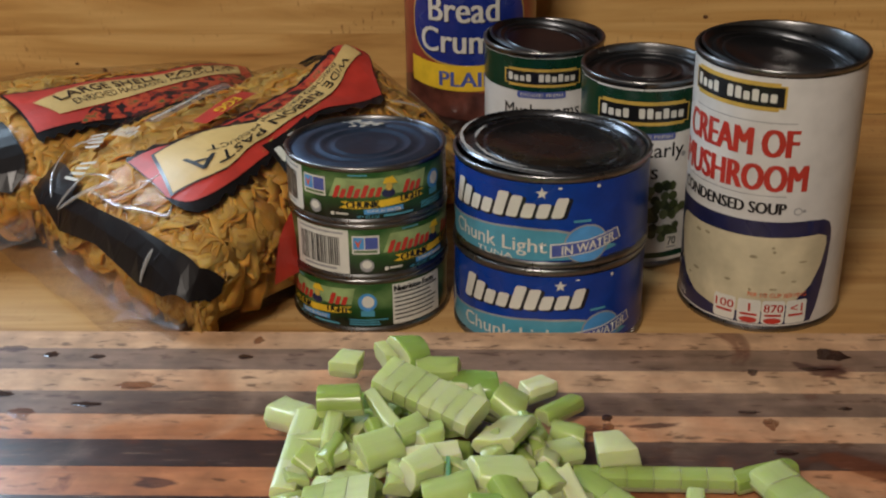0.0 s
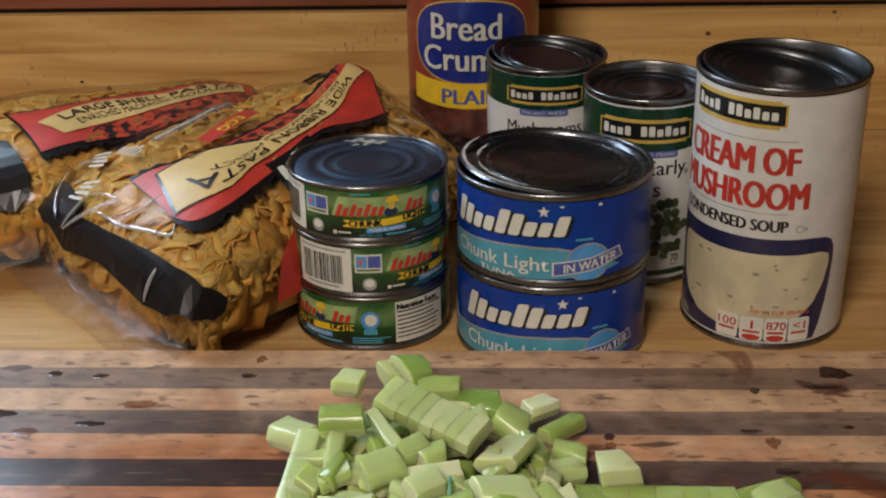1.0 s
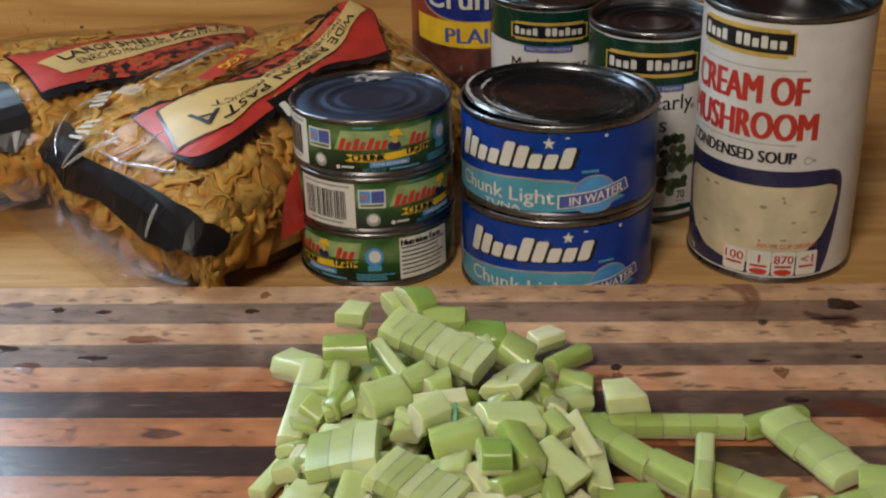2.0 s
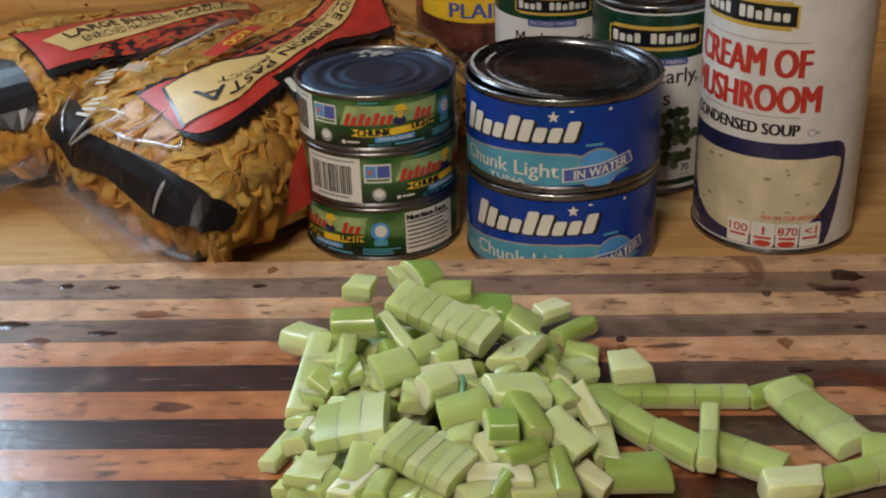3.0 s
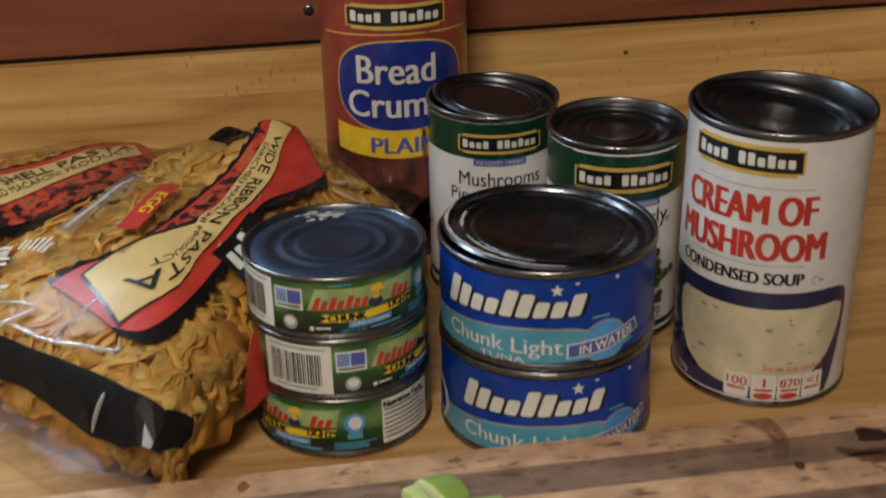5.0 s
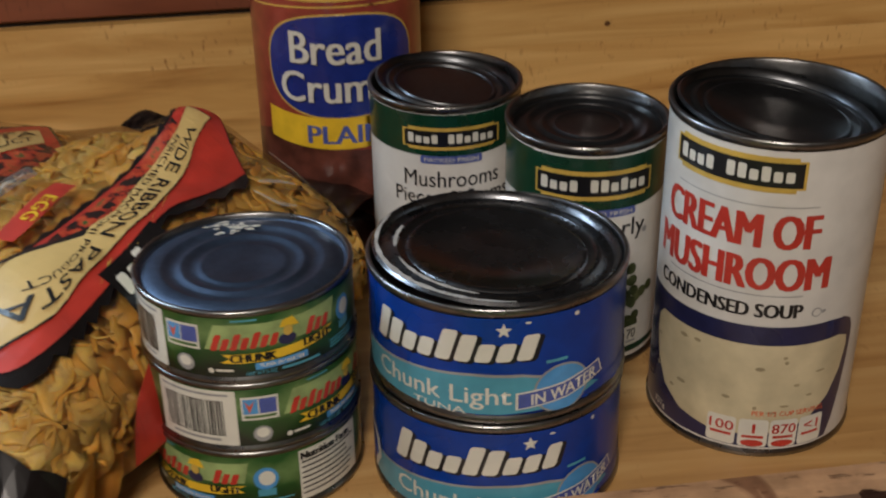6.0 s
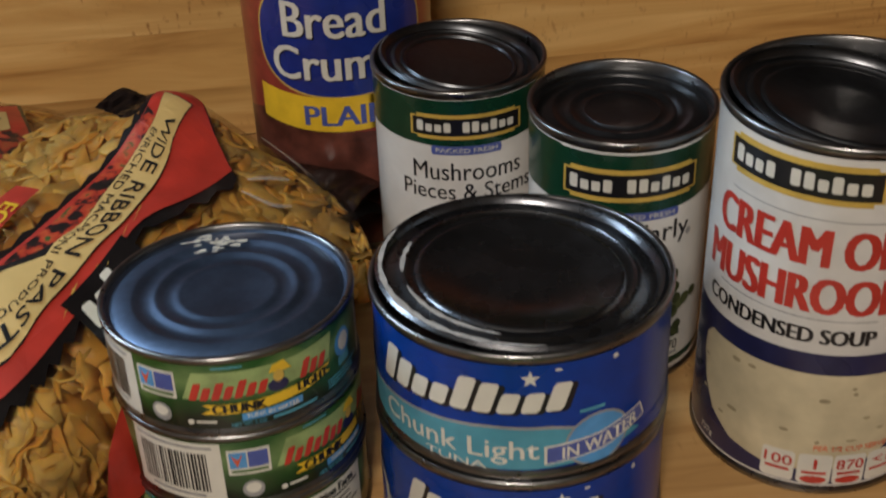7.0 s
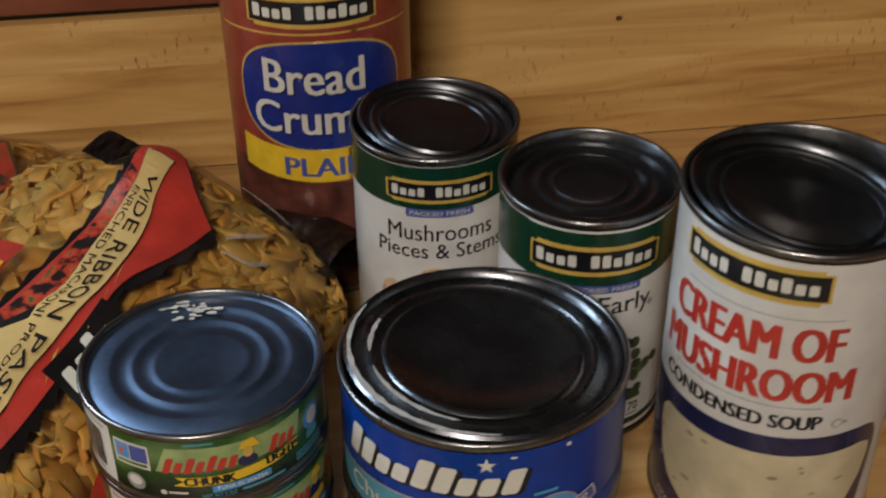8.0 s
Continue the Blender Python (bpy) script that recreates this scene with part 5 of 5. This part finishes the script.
BT = [(-0.0415, -0.0420), (-0.0130, -0.0245), (0.0120, -0.0190), (0.0450, -0.0100), (0.0860, 0.0040)]
BB = [(-0.0275, -0.0540), (-0.0040, -0.0475), (0.0180, -0.0420), (0.0450, -0.0330), (0.0830, -0.0165)]
lbl = part("label", B.lay(flat(strip_outline(TOP, BOT, 34, 0.09)), 0.0022), BAGBLACK, bag, "red and black saw-edged printed label")
part("red_field", B.lay(flat([strip_map(TOP, BOT, 0.02 + 0.96 * k / 20, -0.92) for k in range(21)] + [strip_map(TOP, BOT, 0.02 + 0.96 * k / 20, 0.86) for k in range(20, -1, -1)]), 0.0026), BAGRED, lbl)
part("vegetable_picture", B.lay(flat([strip_map(BB, BOT, 0.2 + 0.8 * k / 20, -0.9) for k in range(21)] + [strip_map(BB, BOT, 0.2 + 0.8 * k / 20, 0.75) for k in range(20, -1, -1)]), 0.0029), VEG, lbl)
part("banner", B.lay(flat(strip_outline(BT, BB, 20)), 0.0032), BANNER, lbl, "tan banner with brown words")
part("lettering", B.lay(strip_words("LARGE SHELL PASTA", BB, BT, 0.10, 0.97, 0.0, 0.72, 0.0003), 0.0036, 0.004), BLACK, lbl)
part("lettering", B.lay(strip_words("ENRICHED MACARONI PRODUCT", BB, BT, 0.14, 0.95, -0.66, -0.18, 0.0), 0.0036, 0.004), BLACK, lbl)
part("black_border", B.lay(flat([(-0.105, -0.050), (-0.066, -0.047), (-0.0585, -0.0515), (-0.0492, -0.0724), (-0.0511, -0.0783), (-0.0600, -0.0815), (-0.0800, -0.0790), (-0.1050, -0.0700)]), 0.0013), BAGBLACK, bag, "glossy black printed border")
part("end_seal", flap(B, -0.05, -0.09, -0.080, -0.112, 0.030, 0.030, 0.02, 1.3), FILMSOFT, bag, "crumpled clear end seal")

# ---- chopped celery ----
def celery_mesh(length, width, thick, bow, seed, skew, crisp=False):
    """A curved length of celery; ribbed skin on the outside, pale flesh within and on the cuts."""
    bm = bmesh.new()
    rnd = random.Random(seed)
    k = 12
    c = 0.00005 if crisp else min(0.0004, length * 0.04)
    tilt = 0.0 if crisp else rnd.uniform(-0.25, 0.25)
    ends = (0.0, 0.0) if crisp else (rnd.uniform(-0.35, 0.35), rnd.uniform(-0.35, 0.35))
    narrow = 0.0 if crisp else rnd.uniform(-0.22, 0.22)
    rings = []
    for x, s in ((-length / 2, 0.0), (-length / 2 + c, 1.0), (-length / 6, 1.0), (length / 6, 1.0), (length / 2 - c, 1.0), (length / 2, 0.0)):
        ring = []
        for side in (1, -1):
            for j in range(k + 1) if side > 0 else range(k, -1, -1):
                t = 2 * j / k - 1
                z = bow * (0.5 - t * t) + 0.00010 * math.cos(t * 15 + seed) * (side > 0)
                edge = thick * max(0.0, 1 - abs(t) ** 9) ** 0.5
                z += (edge / 2 - (1 - s) * c) * side if edge > 2 * c else 0.0
                y = t * (width / 2 - (1 - s) * c) * (1 + narrow * x / length)
                ring.append(bm.verts.new((x + (skew + ends[x > 0]) * y * abs(2 * x / length) + tilt * z * (1 if x > 0 else 0.6), y, z * (1 - 0.4 * narrow * x / length))))
        rings.append(ring)
    n = len(rings[0])
    for a, b in zip(rings, rings[1:]):
        for j in range(n):
            f = bm.faces.new((a[j], b[j], b[(j + 1) % n], a[(j + 1) % n]))
            f.smooth = True
            f.material_index = 0 if j <= k else 1
    for ring, rev in ((rings[0], False), (rings[-1], True)):
        for j in range(k):
            q = (ring[j], ring[j + 1], ring[n - 2 - j], ring[n - 1 - j])
            f = bm.faces.new(q[::-1] if rev else q)
            f.material_index = 1
    bmesh.ops.remove_doubles(bm, verts=bm.verts[:], dist=0.00002)
    rough = 0.00010 if crisp else 0.00055
    for v in bm.verts:
        v.co += noise.noise_vector(v.co * 170 + Vector((seed * 3.7, 0, 0))) * rough
    bmesh.ops.recalc_face_normals(bm, faces=bm.faces[:])
    for ed in bm.edges:
        if len(ed.link_faces) == 2 and ed.calc_face_angle(0.0) > 0.75:
            ed.smooth = False
    return bm


PIECE = [0]
SKINS = {"g": CELERY, "p": CELPALE, "S": CELPALE, "G": CELDARK, "P": CELCUT, "T": CELTEAL}
TELL = {"g": "chopped piece of green-skinned celery", "p": "chopped piece of pale green celery", "S": "thick celery rib with close crosswise cuts",
        "G": "chopped piece of deep green celery", "P": "pale cube of celery lying apart", "T": "thin bluish green celery shred"}


def celery(x, y, z, length, width, yaw, pitch, thick, slices, look_of, roll=0.0, skew=0.0):
    """One piece, or a rib of several slices; thick is in millimetres."""
    PIECE[0] += 1
    rnd = random.Random(PIECE[0])
    thick *= 0.001
    width *= 0.96
    length *= 0.95 if slices == 1 and length > 0.012 else 1.0
    bow = width * {"g": 0.13, "G": 0.16, "S": 0.02, "P": 0.0}.get(look_of, 0.05)
    if look_of == "p" and slices == 1 and PIECE[0] % 2:
        roll += 180
    on_board = z < BOARD + 0.016
    label = TELL[look_of] + (" on the cutting board" if on_board else " in the pile")
    m = pose(x, y, z, roll, pitch, yaw)
    skins = [SKINS[look_of], CELCUT]
    if slices == 1:
        ob = part("celery_piece", celery_mesh(length, width, thick, bow, PIECE[0], skew), skins)
        ob.matrix_basis = m
    else:
        ob = new("celery_rib")
        ob.matrix_basis = m
        w = length / slices
        for i in range(slices):
            p = part("slice", celery_mesh(w - 0.00012, width * rnd.uniform(0.985, 1.01), thick * rnd.uniform(0.985, 1.01), bow, PIECE[0], skew, True), skins, ob)
            p.matrix_basis = pose(-length / 2 + w * (i + 0.5), rnd.uniform(-1, 1) * 0.0003, rnd.uniform(-1, 1) * 0.00012, rnd.uniform(-1, 1) * 0.8, rnd.uniform(-1, 1) * 0.4, rnd.uniform(-1, 1) * 0.8)
    return tagged(ob, label, "celery", "chopped celery")


celery(0.0110, 0.5130, 0.0485, 0.0480, 0.0206, -33, 6, 9.0, 8, "S", 14)
celery(0.0075, 0.4260, 0.0435, 0.0318, 0.0244, -31, 9, 8.0, 7, "S", 0)
celery(-0.0265, 0.5135, 0.0465, 0.0191, 0.0167, 3, -3, 9.0, 1, "g", -6)
celery(0.0010, 0.5565, 0.0440, 0.0132, 0.0205, 23, 9, 8.0, 1, "G", 10)
celery(-0.0105, 0.5550, 0.0430, 0.0054, 0.0147, 22, 0, 9.0, 1, "p", 8)
celery(-0.0275, 0.5525, 0.0400, 0.0114, 0.0134, -15, 0, 9.0, 1, "p", 5)
celery(0.0130, 0.5475, 0.0400, 0.0200, 0.0138, 3, 0, 8.0, 1, "g", 10)
celery(0.0310, 0.5425, 0.0350, 0.0202, 0.0167, -9, 0, 8.0, 1, "G", 9)
celery(0.0445, 0.5335, 0.0315, 0.0156, 0.0196, -28, 19, 9.0, 1, "g", -5)
celery(-0.0495, 0.5220, 0.0325, 0.0194, 0.0160, -39, -9, 10.0, 1, "p", -4)
celery(-0.0435, 0.4935, 0.0325, 0.0458, 0.0123, -96, 9, 9.0, 3, "p", 0)
celery(-0.0285, 0.4995, 0.0410, 0.0253, 0.0082, -92, 9, 8.0, 1, "p", -12)
celery(-0.0080, 0.5060, 0.0450, 0.0296, 0.0065, -62, 4, 7.0, 1, "p", 12)
celery(0.0045, 0.4940, 0.0445, 0.0136, 0.0115, 36, -4, 9.0, 1, "p", 13)
celery(0.0115, 0.4910, 0.0425, 0.0117, 0.0158, 20, -5, 9.0, 1, "g", -12)
celery(-0.0075, 0.4790, 0.0465, 0.0170, 0.0170, 28, -3, 8.0, 1, "p", 13)
celery(-0.0270, 0.4865, 0.0390, 0.0163, 0.0076, 68, -7, 8.0, 1, "g", -11)
celery(-0.0210, 0.4485, 0.0420, 0.0267, 0.0292, 2, -13, 8.0, 3, "p", 0)
celery(0.0140, 0.4790, 0.0430, 0.0228, 0.0096, 15, 0, 7.0, 1, "p", 13)
celery(0.0095, 0.4650, 0.0470, 0.0149, 0.0137, 42, 0, 10.0, 1, "p", 8)
celery(0.0210, 0.4540, 0.0440, 0.0210, 0.0196, 17, -5, 9.0, 1, "g", -11)
celery(0.0400, 0.4660, 0.0440, 0.0222, 0.0181, 5, 5, 8.0, 1, "p", 3)
celery(0.0430, 0.4965, 0.0415, 0.0261, 0.0165, 62, 7, 7.0, 1, "p", -12)
celery(0.0535, 0.5075, 0.0330, 0.0260, 0.0066, -74, 4, 7.0, 1, "g", 7)
celery(0.0445, 0.4475, 0.0440, 0.0214, 0.0115, -65, 11, 10.0, 1, "g", -10)
celery(0.0345, 0.4390, 0.0470, 0.0110, 0.0140, 0, 0, 10.0, 1, "G", 2)
celery(0.0285, 0.4330, 0.0385, 0.0159, 0.0083, -63, 11, 9.0, 1, "p", -6)
celery(0.0430, 0.4305, 0.0410, 0.0184, 0.0085, 29, 0, 8.0, 1, "g", -9)
celery(0.0340, 0.4215, 0.0365, 0.0240, 0.0106, -2, 2, 9.0, 1, "p", 9)
celery(0.0200, 0.4640, 0.0475, 0.0140, 0.0019, -90, 4, 3.0, 1, "T", 0)
celery(-0.0350, 0.4310, 0.0325, 0.0146, 0.0174, -16, -4, 10.0, 1, "p", 6)
celery(-0.0510, 0.4585, 0.0220, 0.0251, 0.0083, 67, 0, 6.0, 1, "p", 0)
celery(-0.0420, 0.4560, 0.0300, 0.0172, 0.0045, 69, -7, 8.0, 1, "p", 0)
celery(-0.0295, 0.4260, 0.0310, 0.0145, 0.0091, 60, -16, 9.0, 1, "p", -2)
celery(-0.0180, 0.4205, 0.0345, 0.0183, 0.0132, 56, -9, 9.0, 1, "p", -8)
celery(-0.0095, 0.4240, 0.0340, 0.0149, 0.0045, 70, 0, 7.0, 1, "p", -9)
celery(-0.0415, 0.4325, 0.0225, 0.0173, 0.0074, -10, -3, 7.0, 1, "p", 0)
celery(0.0035, 0.4160, 0.0335, 0.0211, 0.0114, -5, 3, 9.0, 2, "p", 0)
celery(0.0665, 0.5375, 0.0260, 0.0241, 0.0093, 45, 5, 7.0, 1, "g", 0)
celery(0.0565, 0.5155, 0.0285, 0.0229, 0.0059, -67, 3, 7.0, 1, "g", 0)
celery(0.0695, 0.5240, 0.0225, 0.0162, 0.0118, -22, 4, 7.0, 1, "g", 0)
celery(0.0625, 0.5010, 0.0285, 0.0235, 0.0129, 25, 7, 8.0, 1, "p", 0)
celery(0.0875, 0.5045, 0.0270, 0.0153, 0.0185, 11, 0, 13.0, 1, "P", 0)
celery(0.1025, 0.4935, 0.0220, 0.0650, 0.0113, -1, 0, 7.0, 6, "g", 0)
celery(0.1475, 0.4960, 0.0220, 0.0295, 0.0098, 24, 0, 7.0, 1, "g", 0)
celery(0.1590, 0.4755, 0.0240, 0.0448, 0.0205, -61, 0, 8.0, 4, "p", 0)
celery(0.1775, 0.4545, 0.0240, 0.0133, 0.0166, -13, 0, 8.0, 1, "g", 0)
celery(0.1665, 0.4395, 0.0240, 0.0329, 0.0118, 20, 0, 8.0, 3, "g", 0)
celery(0.1400, 0.4315, 0.0250, 0.0222, 0.0137, 8, 0, 10.0, 1, "p", 0)
celery(0.0830, 0.4745, 0.0255, 0.0347, 0.0135, -46, 2, 9.0, 2, "g", 0)
celery(0.1020, 0.4575, 0.0250, 0.0219, 0.0142, -43, 0, 9.0, 1, "g", 0)
celery(0.1130, 0.4535, 0.0310, 0.0355, 0.0079, -100, 0, 7.0, 2, "p", 0)
celery(0.1260, 0.4505, 0.0240, 0.0328, 0.0150, -31, 0, 9.0, 2, "g", 0)
celery(0.0575, 0.4680, 0.0390, 0.0124, 0.0110, -55, 9, 9.0, 1, "g", -7)
celery(0.0680, 0.4655, 0.0355, 0.0230, 0.0088, -69, 13, 9.0, 1, "p", 12)
celery(0.0585, 0.4450, 0.0385, 0.0225, 0.0143, -47, 13, 9.0, 1, "p", 7)
celery(0.0725, 0.4525, 0.0310, 0.0292, 0.0099, -84, 4, 9.0, 1, "p", -6)
celery(0.0560, 0.4255, 0.0345, 0.0216, 0.0095, -79, 8, 10.0, 1, "g", -6)
celery(0.0680, 0.4310, 0.0275, 0.0157, 0.0098, -50, 4, 9.0, 1, "p", 0)
celery(0.0840, 0.4370, 0.0275, 0.0241, 0.0180, 5, 2, 9.0, 1, "g", 0)
celery(0.0450, 0.4175, 0.0325, 0.0163, 0.0109, 11, 4, 9.0, 1, "p", -5)
celery(0.0265, 0.4140, 0.0350, 0.0143, 0.0114, 25, 0, 9.0, 1, "p", 6)
celery(0.0570, 0.5565, 0.0245, 0.0150, 0.0114, 37, 4, 8.0, 1, "p", 0)
# the heap's inside and its near foot
rnd = random.Random(21)


def heap(x, y):
    f = max(0.0, 1 - ((x - 0.008) / 0.066) ** 2 - ((y - 0.470) / 0.100) ** 2)
    return BOARD + 0.004 + 0.0190 * f ** 0.7


for q in range(190):
    a, rr = rnd.uniform(0, 6.283), rnd.uniform(0, 1) ** 0.5
    x, y = 0.008 + 0.054 * rr * math.cos(a), 0.468 + 0.090 * rr * math.sin(a)
    deep = q % 2
    z = rnd.uniform(BOARD + 0.004, heap(x, y)) if deep else heap(x, y) + rnd.uniform(-0.002, 0.004)
    celery(x, y, z, rnd.uniform(0.008, 0.017), rnd.uniform(0.007, 0.014), rnd.uniform(0, 360), rnd.uniform(-25, 25), rnd.uniform(4, 7), 1, rnd.choice("ppgp"), rnd.uniform(-25, 25), rnd.uniform(-0.4, 0.4))
for q in range(26):
    x, y = rnd.uniform(-0.055, 0.080), rnd.uniform(0.372, 0.408)
    celery(x, y, BOARD + rnd.uniform(0.004, 0.016), rnd.uniform(0.014, 0.026), rnd.uniform(0.010, 0.018), rnd.uniform(0, 360), rnd.uniform(-12, 12), rnd.uniform(6, 9), 1, rnd.choice("ppg"), rnd.uniform(-15, 15), rnd.uniform(-0.3, 0.3))
